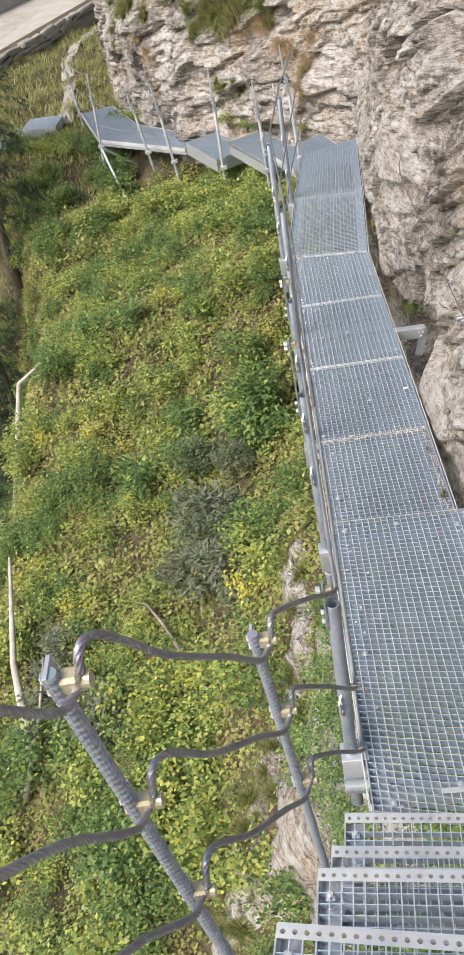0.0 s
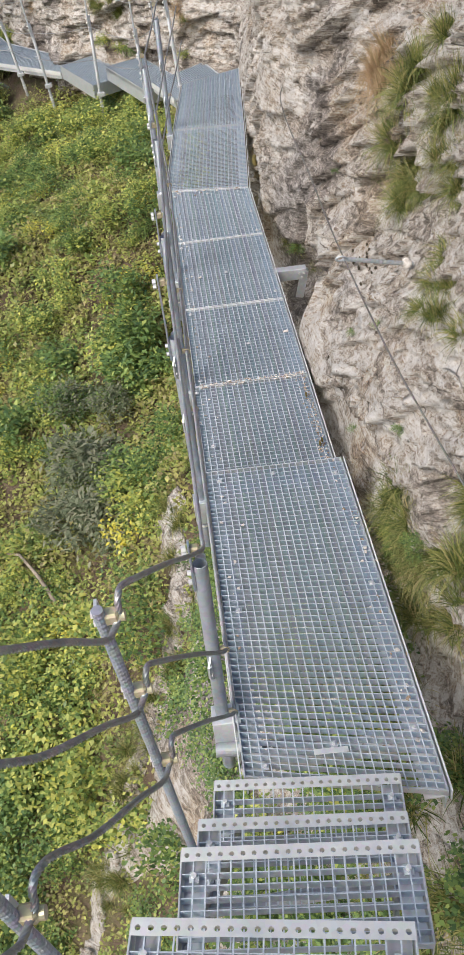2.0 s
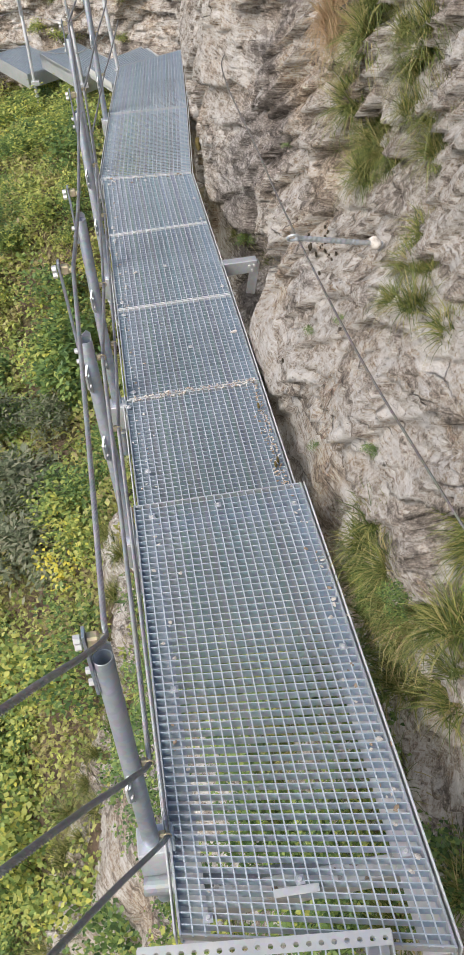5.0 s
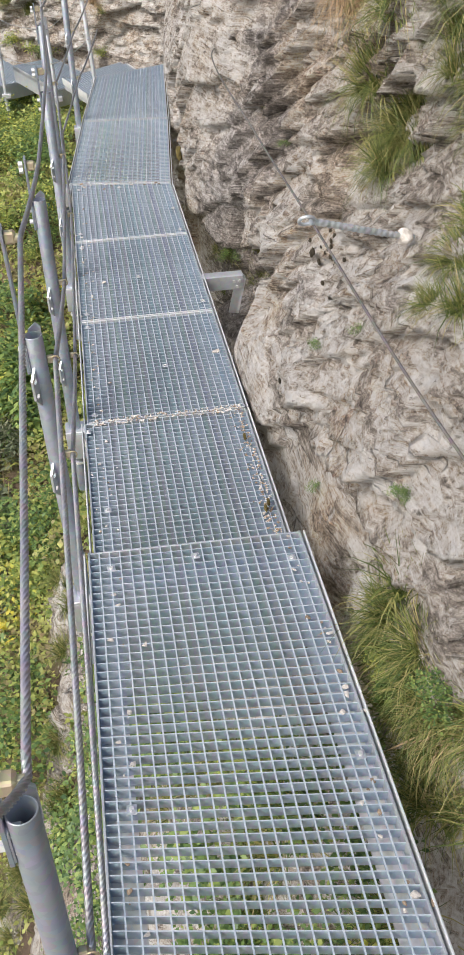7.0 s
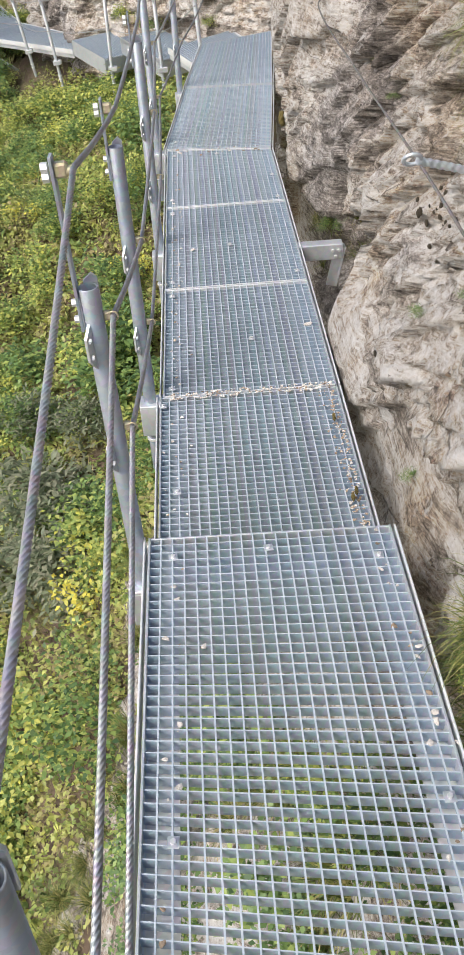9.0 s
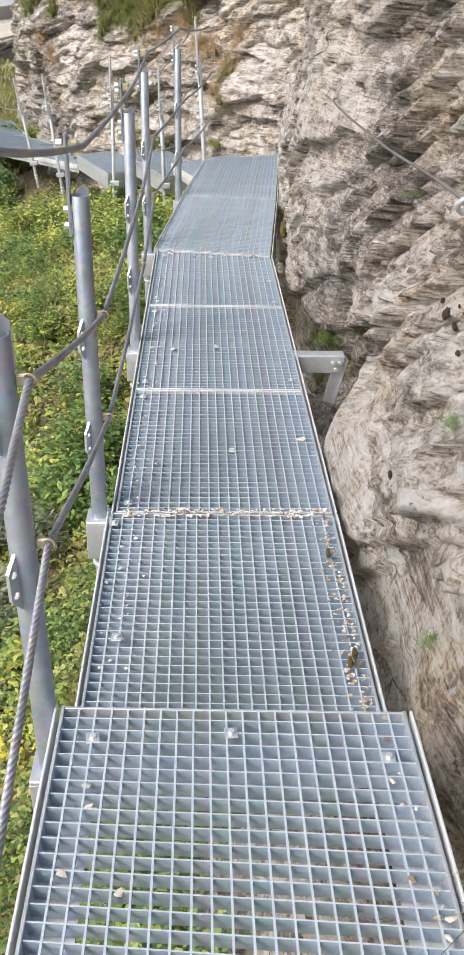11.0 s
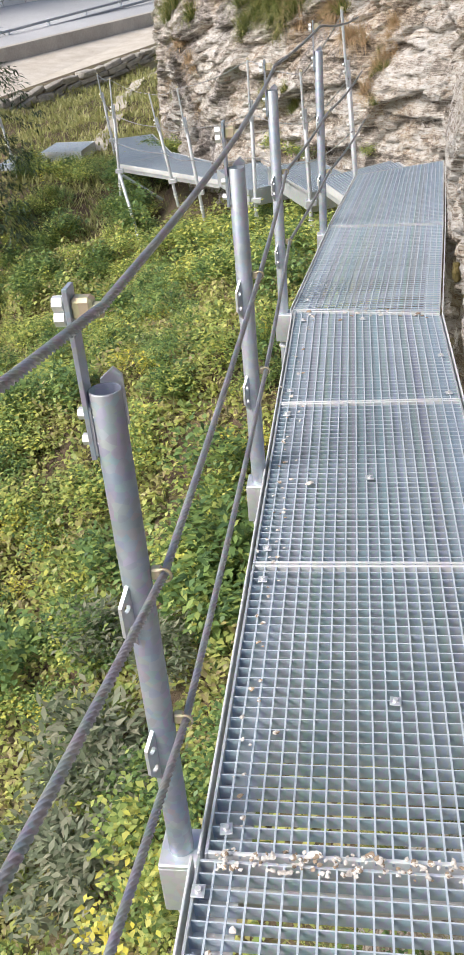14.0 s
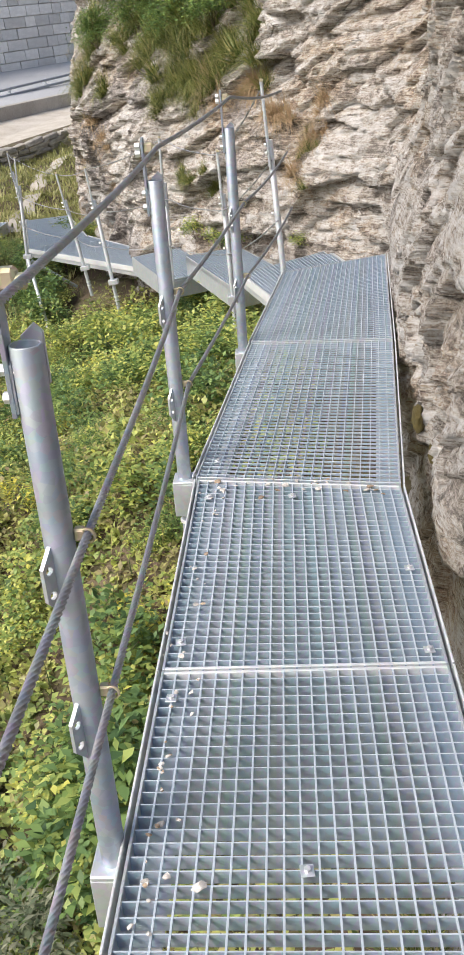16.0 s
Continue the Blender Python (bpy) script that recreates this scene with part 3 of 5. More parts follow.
def railing_post(x, y, z_base, z_top, z_clamp, mid, low, lean=0.0, r=0.0232, below=0.3, label="galvanised tubular railing post beside the walkway"):
    """lean: degrees by which the post tips away from the walkway."""
    post = new("railing_post")
    post.matrix_basis = pose(x, y, z_base, 0, -lean, 0)
    tagged(post, label, "post", "railing posts")
    part("tube", tube_mesh("tube", r, z_top - z_base + below, 0.0035, steel_tube, -below), post)
    top = z_top - z_base
    reach = z_clamp - z_top + 0.13
    strap_me = plate_mesh("flat_bar", [(-0.016, 0), (0.016, 0), (0.016, reach), (-0.016, reach)], 0.007, steel_tube)
    part("flat_bar", strap_me, post, pose(-r - 0.003, -0.002, top - 0.1, 0, 0, 90))
    part("ear_plate", EAR, post, pose(-r - 0.0, 0.0, top - 0.02, 0, 0, 90))
    part("ear_plate", EAR, post, pose(0.004, r + 0.002, top + 0.01))
    for dz in (0.025, 0.065):
        part("bolt", HEX, post, pose(-r - 0.013, 0, top - 0.1 + dz, 0, 90, 0) @ Matrix.Scale(0.8, 4))
        part("bolt", HEX, post, pose(-r + 0.012, -0.005, top - 0.1 + dz, 0, 90, 0))
    top = z_clamp - z_base - 0.115
    clamp = part("rope_clamp", CLAMP, post, pose(-r + 0.013, 0, top + 0.115), "cream passivated rope clamp")
    part("bolt", HEX, clamp, pose(-0.032, 0, 0.006, 0, 90, 0))
    part("bolt", HEX, clamp, pose(-0.032, 0, -0.014, 0, 90, 0))
    for h in (mid, low):
        part("lug_plate", FIN, post, pose(0, 0, h - z_base - 0.05, 0, 0, 243))
        part("rope_clamp", CLAMP, post, pose(r + 0.008, 0.006, h - z_base + 0.012) @ Matrix.Diagonal((0.6, 0.6, 0.7, 1)), "cream passivated rope clamp")
        part("shackle", SHACKLE, post, pose(r + 0.012, -0.002, h - z_base + 0.012) @ Matrix.Scale(0.7, 4), "zinc yellow rope shackle")
    # foot bracket and clamps round the buried length
    bm = bmesh.new()
    bm_box(bm, (0.10, 0.085, 0.014), pose(0.012, 0, 0.0), 0.003)
    bm_box(bm, (0.10, 0.008, 0.12), pose(0.012, -0.039, -0.062), 0.002)
    bm_box(bm, (0.008, 0.07, 0.10), pose(0.05, 0, -0.055), 0.002)
    part("foot_bracket", from_bm("foot_bracket", bm, steel), post)
    for dz in (-0.13, -0.16):
        part("u_bolt", rod_mesh("u_bolt", r + 0.006, 0.008, bolt_mat, 16), post, pose(0, 0, dz))
    return post


POSTS = [  # x, y, base, top, rope clamp, middle lug, low lug, lean
    (-0.062, 2.78, 0.165, 0.925, 0.985, 0.505, 0.165, 0.0),
    (-0.047, 4.13, 0.01, 0.909, 1.165, 0.822, 0.524, 1.2),
    (-0.055, 5.145, -0.04, 0.897, 1.012, 0.577, 0.278, 0.3),
    (-0.036, 6.52, -0.05, 0.917, 1.005, 0.61, 0.32, 0.0),
    (-0.066, 8.12, -0.06, 0.92, 1.01, 0.575, 0.27, 0.0),
    (0.083, 9.47, -0.05, 0.95, 1.07, 0.62, 0.30, 0.0),
]
for row in POSTS:
    railing_post(*row)


# ---- ribbed bar posts of the stair and of the far walkway ----
def ribbed_bar(name, r, length, mat, pitch=0.014):
    sides, rings = 12, []
    n = int(length / pitch * 4)
    verts, faces = [], []
    for i in range(n + 1):
        for j in range(sides):
            a = 2 * math.pi * j / sides
            rib = 0.0018 if (i + j // 3) % 4 < 2 else 0.0
            verts.append(((r + rib) * math.cos(a), (r + rib) * math.sin(a), length * i / n))
    for i in range(n):
        for j in range(sides):
            faces.append((i * sides + j, i * sides + (j + 1) % sides, (i + 1) * sides + (j + 1) % sides, (i + 1) * sides + j))
    faces += [tuple(range(sides - 1, -1, -1)), tuple(n * sides + j for j in range(sides))]
    return mesh_of(name, verts, faces, mat)


def upright(a, b):
    z = (Vector(b) - Vector(a)).normalized()
    x = (Vector((1, 0, 0)) - z * z.x).normalized()
    m = Matrix((x, z.cross(x), z)).transposed().to_4x4()
    m.translation = a
    return m, (Vector(b) - Vector(a)).length


def bar_post(a, b, lugs, r=0.0108, label="ribbed galvanised bar post beside the stair", group="bar posts"):
    m, length = upright(a, b)
    post = new("bar_post")
    post.matrix_basis = m
    tagged(post, label, "post", group)
    part("ribbed_bar", ribbed_bar("ribbed_bar", r, length, steel_tube), post)
    for h in lugs:
        part("lug_plate", plate_mesh("lug_plate", [(-0.022, -0.045), (0.018, -0.045), (0.018, 0.05), (-0.022, 0.05)], 0.007, steel), post, pose(-0.004, 0.012, h, 0, 0, 90))
        clamp = part("rope_clamp", CLAMP, post, pose(0.02, 0.006, h + 0.02) @ Matrix.Scale(1.05, 4), "cream passivated rope clamp")
        part("bolt", HEX, clamp, pose(-0.03, 0, 0.012, 0, 90, 0) @ Matrix.Scale(0.7, 4))
        part("bolt", HEX, clamp, pose(-0.03, 0, -0.014, 0, 90, 0) @ Matrix.Scale(0.7, 4))
    return post


bar_post((-0.175, 2.17, 0.33), (-0.246, 2.04, 1.575), (1.20, 0.93, 0.61))
bar_post((-0.33, 1.60, 0.85), (-0.442, 1.462, 2.125), (1.24, 0.92, 0.60))
bar_post((-0.52, 0.98, 1.45), (-0.64, 0.86, 2.72), (1.24, 0.92, 0.60))


# ---- wire ropes ----
STRAND = (0.66, 1.0, 1.0)


def rope_mesh(name, points, r, mat, fine=0.006):
    """A stranded rope swept along a smooth line through the points."""
    pts = [Vector(p) for p in points]
    line = []
    for i in range(len(pts) - 1):
        p0, p1, p2, p3 = pts[max(i - 1, 0)], pts[i], pts[i + 1], pts[min(i + 2, len(pts) - 1)]
        k = max(2, int((p2 - p1).length / (fine if p1.y < 8.2 else fine * 3)))
        t1, t2 = (p2 - p0), (p3 - p1)
        t1 = t1.normalized() * (p2 - p1).length
        t2 = t2.normalized() * (p2 - p1).length
        for q in range(k):
            t = q / k
            h = (2 * t ** 3 - 3 * t ** 2 + 1, t ** 3 - 2 * t ** 2 + t, -2 * t ** 3 + 3 * t ** 2, t ** 3 - t ** 2)
            line.append(p1 * h[0] + t1 * h[1] + p2 * h[2] + t2 * h[3])
    line.append(pts[-1])
    sides, verts, run = 18, [], 0.0
    up = Vector((0, 0, 1))
    ref = (line[1] - line[0]).cross(up).normalized()
    for i, p in enumerate(line):
        d = (line[min(i + 1, len(line) - 1)] - line[max(i - 1, 0)]).normalized()
        ref = (ref - d * ref.dot(d)).normalized()
        other = d.cross(ref)
        if i:
            run += (p - line[i - 1]).length
        for j in range(sides):
            a = 2 * math.pi * j / sides + run * 85
            rr = r * STRAND[j % 3]
            verts.append(p + ref * (rr * math.cos(a)) + other * (rr * math.sin(a)))
    n = len(line)
    i = np.arange((n - 1) * sides)
    a, j = i // sides * sides, i % sides
    quads = np.stack([a + j, a + (j + 1) % sides, a + sides + (j + 1) % sides, a + sides + j], 1)
    return array_mesh(name, np.array([tuple(v) for v in verts]), quads, mat)


def rope(points, r=0.007, mat=None, label="twisted steel wire rope threaded along the railing", fine=0.004):
    pts = [Vector(p) for p in points]
    ob = new("wire_rope", rope_mesh("wire_rope", pts, r, mat or rope_mat, fine))
    return tagged(ob, label, "wire rope", "railing ropes")


def sagged(a, b, sag=0.02, n=3):
    a, b = Vector(a), Vector(b)
    return [a.lerp(b, i / n) - Vector((0, 0, sag * 4 * (i / n) * (1 - i / n))) for i in range(1, n)]


def looped(anchor, toward, back):
    """The bend round a clamp on the stair: the rope comes in above it and leaves below it."""
    c = Vector(anchor)
    t, b = (Vector(toward) - c).normalized(), (Vector(back) - c).normalized()
    return [c + t * 0.09 + Vector((0, 0, 0.05)), c + t * 0.035 + Vector((0.0, 0, 0.045)), c + t * 0.008 + Vector((0, 0, 0.02)), c + b * 0.005 + Vector((0, 0, -0.02)), c + b * 0.03 + Vector((-0.004, 0, -0.05)), c + b * 0.09 + Vector((0, 0, -0.075))]


R6 = [Vector((-0.208, 2.05, 1.56)), Vector((-0.192, 2.08, 1.295)), Vector((-0.175, 2.115, 0.985))]
R7 = [Vector((-0.405, 1.475, 2.12)), Vector((-0.378, 1.51, 1.81)), Vector((-0.35, 1.545, 1.50))]
R8 = [Vector((-0.60, 0.88, 2.70)), Vector((-0.57, 0.92, 2.40)), Vector((-0.54, 0.95, 2.10))]
for k in range(3):
    anchors = []
    for x, y, zb, zt, zc, mid, low, lean in POSTS:
        h = (zc, mid + 0.012, low + 0.012)[k]
        anchors.append(Vector((x + (0.016 if k == 0 else 0.044) - (h - zb) * math.tan(radians(lean)), y, h)))
    end = [Vector((0.31, 11.38, 1.0)), Vector((0.33, 11.38, 0.64)), Vector((0.35, 11.38, 0.30))][k]
    pts = [R8[k]] + sagged(R8[k], R7[k], 0.03) + looped(R7[k], R6[k], R8[k])[::-1]
    pts += sagged(R7[k] + Vector((0, 0, 0.035)), R6[k] - Vector((0, 0, 0.07)), 0.01) + looped(R6[k], anchors[0], R7[k])[::-1]
    first = anchors[0]
    pts += [R6[k].lerp(first, 0.5) + Vector((0, 0, 0.03)), R6[k].lerp(first, 0.85), first]
    for a, b in zip(anchors, anchors[1:]):
        d = (b - a).normalized() * 0.03
        pts += [a + d] + sagged(a, b, 0.008) + [b - d, b]
    pts += sagged(anchors[-1], end, 0.02) + [end]
    rope(pts)


# ---- stair ----
def stair_tread(left, right, depth=0.25):
    """A grating tread whose front edge runs from left to right, with a perforated nosing."""
    a, b = Vector(left), Vector(right)
    width = (b - a).length
    ang = math.degrees(math.atan2((b - a).y, (b - a).x))
    t = new("stair_tread")
    t.matrix_basis = pose(a.x, a.y, a.z, 0, 0, ang)
    tagged(t, "galvanised grating stair tread with a perforated nosing", "stair tread", "stair treads")
    # nosing with rows of punched holes
    bm = bmesh.new()
    cell, hole = 0.0285, 0.0068
    n = int(width / cell)
    cw = width / n
    for i in range(n):
        x0, x1, xm = i * cw, (i + 1) * cw, (i + 0.5) * cw
        ym = -0.017
        outer = [(x1, ym), (x1, 0), (xm, 0), (x0, 0), (x0, ym), (x0, -0.034), (xm, -0.034), (x1, -0.034)]
        inner = [(xm + hole * math.cos(k * math.pi / 4), ym + hole * math.sin(k * math.pi / 4)) for k in range(8)]
        vo = [bm.verts.new((x, y, 0.002)) for x, y in outer]
        vi = [bm.verts.new((x, y, 0.002)) for x, y in inner]
        vd = [bm.verts.new((x, y, -0.004)) for x, y in inner]
        for k in range(8):
            bm.faces.new((vo[k], vo[(k + 1) % 8], vi[(k + 1) % 8], vi[k]))
            bm.faces.new((vi[k], vi[(k + 1) % 8], vd[(k + 1) % 8], vd[k]))
    bm_box(bm, (width, 0.004, 0.04), pose(width / 2, 0.002, -0.018))
    part("nosing", from_bm("nosing", bm, bolt_mat), t, None, "bright perforated anti-slip nosing")
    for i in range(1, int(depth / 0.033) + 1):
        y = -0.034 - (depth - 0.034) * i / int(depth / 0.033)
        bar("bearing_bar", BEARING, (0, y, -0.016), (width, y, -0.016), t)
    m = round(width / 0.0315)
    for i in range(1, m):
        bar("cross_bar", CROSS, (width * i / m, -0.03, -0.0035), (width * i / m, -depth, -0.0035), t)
    side = box_mesh("side_plate", (0.005, depth, 0.07), steel, 0.001)
    for x in (0.0, width):
        part("side_plate", side, t, pose(x, -depth / 2, -0.034))
    for x in (0.034, width - 0.034):
        part("support_flange", box_mesh("support_flange", (0.055, depth - 0.03, 0.005), steel), t, pose(x, -depth / 2, -0.036))
        part("bolt", HEX, t, pose(x, -0.07, 0.0) @ Matrix.Scale(0.7, 4))
        part("clip", box_mesh("clip", (0.026, 0.03, 0.004), steel, 0.001), t, pose(x, -0.07, -0.008))
    return t


TREADS = [((-0.11, 2.475, 0.245), (0.475, 2.41, 0.245)), ((-0.16, 2.25, 0.42), (0.432, 2.185, 0.42)), ((-0.198, 2.066, 0.614), (0.404, 2.0, 0.614)),
          ((-0.292, 1.784, 0.876), (0.30, 1.69, 0.876)), ((-0.335, 1.56, 1.07), (0.24, 1.465, 1.07)), ((-0.40, 1.30, 1.25), (0.17, 1.20, 1.25)),
          ((-0.47, 1.04, 1.43), (0.10, 0.94, 1.43)), ((-0.54, 0.78, 1.61), (0.03, 0.68, 1.61)), ((-0.61, 0.52, 1.79), (-0.04, 0.42, 1.79))]
for lft, rgt in TREADS:
    stair_tread(lft, rgt)
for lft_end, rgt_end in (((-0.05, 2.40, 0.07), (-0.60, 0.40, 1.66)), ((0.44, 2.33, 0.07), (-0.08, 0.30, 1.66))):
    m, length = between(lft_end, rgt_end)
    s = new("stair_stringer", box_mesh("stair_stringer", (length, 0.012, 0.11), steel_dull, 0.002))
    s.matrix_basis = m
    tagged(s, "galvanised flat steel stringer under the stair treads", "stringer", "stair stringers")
for y, z in ((2.02, 0.36), (1.3, 0.98)):
    p = new("cross_tube", rod_mesh("cross_tube", 0.02, 0.62, steel, 16))
    p.matrix_basis = pose(-0.2 if y > 1.5 else -0.35, y, z, 0, 90, 0)
    tagged(p, "galvanised round tube braced to the rock under the stair", "tube", "stair braces")


# ---- steelwork against the rock ----
def rock_bracket():
    b = new("rock_bracket")
    b.location = (0.635, 6.40, 0.0)
    tagged(b, "galvanised angle bracket tying the walkway to the rock", "bracket")
    bm = bmesh.new()
    bm_box(bm, (0.22, 0.008, 0.075), pose(0.105, -0.03, -0.04), 0.002)
    bm_box(bm, (0.22, 0.06, 0.008), pose(0.105, 0.0, -0.005), 0.002)
    part("arm", from_bm("arm", bm, steel), b)
    bm = bmesh.new()
    bm_box(bm, (0.055, 0.008, 0.20), pose(0.182, -0.022, -0.12, 0, 12, 0), 0.002)
    bm_box(bm, (0.008, 0.06, 0.20), pose(0.206, 0.0, -0.12, 0, 12, 0), 0.002)
    part("strut", from_bm("strut", bm, steel), b)
    for dx, dz in ((0.165, -0.03), (0.195, -0.03), (0.18, -0.06)):
        part("bolt", HEX, b, pose(dx, -0.04, dz, 90, 0, 0) @ Matrix.Scale(0.7, 4))


rock_bracket()


def rock_anchor(tip, base):
    a = new("rope_anchor")
    m, length = upright(base, tip)
    a.matrix_basis = m
    tagged(a, "ribbed galvanised anchor bar mortared into the rock", "anchor bar", "rope anchors")
    part("ribbed_bar", ribbed_bar("ribbed_bar", 0.0085, length, steel, 0.02), a)
    bm = bmesh.new()
    ring = []
    for i in range(20):
        t = 2 * math.pi * i / 20
        ring.append([bm.verts.new(((0.02 + 0.005 * math.cos(2 * math.pi * j / 8)) * math.cos(t), 0.005 * math.sin(2 * math.pi * j / 8), (0.02 + 0.005 * math.cos(2 * math.pi * j / 8)) * math.sin(t) + length + 0.015)) for j in range(8)])
    for i in range(20):
        for j in range(8):
            bm.faces.new((ring[i][j], ring[i][(j + 1) % 8], ring[(i + 1) % 20][(j + 1) % 8], ring[(i + 1) % 20][j]))
    part("eye", from_bm("eye", bm, steel, True), a)
    bm = bmesh.new()
    bmesh.ops.create_icosphere(bm, subdivisions=2, radius=0.024)
    for v in bm.verts:
        v.co *= 1 + 0.25 * noise.noise(v.co * 60)
    part("mortar_plug", from_bm("mortar_plug", bm, chip_mat), a, pose(0, 0, 0.03), "pale mortar plug")


rock_anchor((0.693, 4.35, 1.055), (1.02, 4.44, 0.945))
rope([(1.25, 1.3, 0.95), (0.92, 2.4, 0.84), (0.76, 3.40, 0.95), (0.70, 4.34, 1.045), (0.745, 5.45, 0.98), (0.81, 7.0, 0.92), (0.98, 7.75, 0.86)], 0.0036, rope_dark, "thin steel hand rope strung along the rock face", 0.004)


# ---- far posts and ropes ----
def far_post(base, top, r=0.02):
    post = new("railing_post")
    m, h = upright(base, top)
    post.matrix_basis = m
    tagged(post, "far galvanised railing post with a ribbed bar extension", "post", "far railing posts")
    part("tube", tube_mesh("tube", r, h * 0.72 + 0.32, 0.0035, steel, -0.32, 16), post)
    part("ribbed_bar", ribbed_bar("ribbed_bar", 0.0095, h * 0.42, steel, 0.03), post, pose(-0.012, -0.022, h * 0.58))
    part("rope_clamp", CLAMP, post, pose(-0.012, -0.03, h + 0.0, 0, 0, 0) @ Matrix.Scale(0.6, 4))
    part("foot_bracket", box_mesh("foot_bracket", (0.10, 0.08, 0.05), steel, 0.004), post, pose(0.01, 0, 0))
    for z in (-0.16, -0.2):
        part("u_bolt", rod_mesh("u_bolt", r + 0.007, 0.01, bolt_mat, 12), post, pose(0, 0, z))
    for k in (0.66, 0.7, 0.36):
        part("bolt", HEX, post, pose(-0.03, -0.03, h * k, 0, 90, 0))


FAR = [((0.28, 11.38, -0.17), (0.20, 11.38, 1.07)), ((-0.12, 12.1, -0.46), (-0.15, 12.1, 0.61)), ((-0.72, 13.2, -0.66), (-0.70, 13.2, 0.64)),
       ((-1.51, 14.5, -0.83), (-1.63, 14.5, 0.31)), ((-1.97, 15.3, -0.84), (-2.12, 15.3, 0.19)), ((-2.83, 16.1, -0.83), (-2.77, 16.1, 0.30)),
       ((-3.55, 18.7, -0.83), (-3.62, 18.7, 0.15)), ((-5.6, 18.5, -1.15), (-5.8, 18.5, -0.1)), ((-5.1, 18.4, -1.15), (-5.25, 18.4, -0.02))]
for a, b in FAR:
    far_post(a, b)
for h in (0.98, 0.62, 0.32):
    line = [Vector(a).lerp(Vector(b), h) + Vector((0.0, -0.03, 0)) for a, b in FAR[:7]]
    pts = [line[0]]
    for p, q in zip(line, line[1:]):
        pts += sagged(p, q, 0.03) + [q]
    rope(pts, 0.006, rope_mat, "steel wire rope along the far railing", 0.03)
for a, b in (((-2.83, 16.1, -0.85), (-2.45, 15.2, -1.55)), ((-2.80, 16.15, -0.9), (-2.35, 16.4, -1.3)), ((-5.6, 18.5, -1.2), (-5.2, 17.6, -1.7)), ((-5.1, 18.4, -1.2), (-4.75, 17.6, -1.65))):
    m, length = upright(b, a)
    s = new("support_strut", rod_mesh("support_strut", 0.022, length, steel, 14))
    s.matrix_basis = m
    tagged(s, "slanting galvanised tube holding up the far landing", "strut", "landing struts")

# ---- things on the gratings ----
CLIP = box_mesh("saddle_clip", (0.024, 0.026, 0.003), steel, 0.001)


def grating_clip(x, y, z):
    c = new("saddle_clip")
    c.matrix_basis = pose(x, y, z + 0.003, 0, 0, random.uniform(-8, 8))
    tagged(c, "zinc-plated saddle clip bolted on a grating panel", "clip", "saddle clips")
    part("plate", CLIP, c)
    part("bolt", HEX, c, pose(0, 0, 0.003) @ Matrix.Scale(0.55, 4))


for x, y, z in ((0.05, 4.05, 0.168), (0.30, 4.06, 0.168), (0.58, 4.0, 0.168), (0.05, 3.25, 0.168), (0.59, 3.3, 0.168), (0.06, 2.55, 0.168), (0.30, 2.60, 0.168), (0.58, 2.62, 0.168),
                (0.0, 5.02, 0.015), (0.05, 4.50, 0.03), (0.03, 5.16, 0), (0.03, 5.93, 0), (0.35, 5.5, 0), (0.03, 6.07, 0), (0.60, 6.1, 0), (0.03, 6.9, 0), (0.31, 6.45, 0), (0.03, 7.1, 0), (0.60, 7.05, 0), (0.3, 7.84, 0), (0.04, 7.85, 0), (0.6, 7.4, 0), (0.05, 8.12, 0)):
    grating_clip(x, y, z)


def chip_mesh(k, mat):
    bm = bmesh.new()
    bmesh.ops.create_icosphere(bm, subdivisions=1, radius=1)
    for v in bm.verts:
        v.co *= 1 + 0.8 * noise.noise(v.co * 2.3 + Vector((k * 7.1, 0, 0)))
        v.co.z *= 0.3
    return from_bm("stone", bm, mat)


CHIPS = [chip_mesh(k, chip_mat) for k in range(5)]
BROWN_CHIPS = [chip_mesh(k, brown_chip_mat) for k in range(4)]


def grit_scatter(spots, label, brown=0.3):
    """Loose grit too fine to count, in one mesh."""
    for kinds, pick in ((CHIPS, 0), (BROWN_CHIPS, 1)):
        verts, faces = [], []
        for x, y, z, size in spots:
            if (random.random() < brown) != (pick == 1):
                continue
            m = pose(x, y, z + size * 0.2, random.uniform(-20, 20), random.uniform(-20, 20), random.uniform(0, 360)) @ Matrix.Diagonal((size, size * random.uniform(0.5, 0.9), size, 1))
            me, k0 = random.choice(kinds), len(verts)
            verts += [m @ v.co for v in me.vertices]
            faces += [tuple(k0 + i for i in f.vertices) for f in me.polygons]
        tagged(new("grit", mesh_of("grit", verts, faces, kinds[0].materials[0])), label, "grit", kind="stuff")


def chip(x, y, z, size):
    ob = new("stone", random.choice(CHIPS if random.random() < 0.7 else BROWN_CHIPS))
    ob.matrix_basis = pose(x, y, z + size * 0.2, random.uniform(-15, 15), random.uniform(-15, 15), random.uniform(0, 360)) @ Matrix.Diagonal((size, size * random.uniform(0.5, 0.9), size, 1))
    tagged(ob, "small broken schist chip lying on the steel grating", "stone", "stone chips")


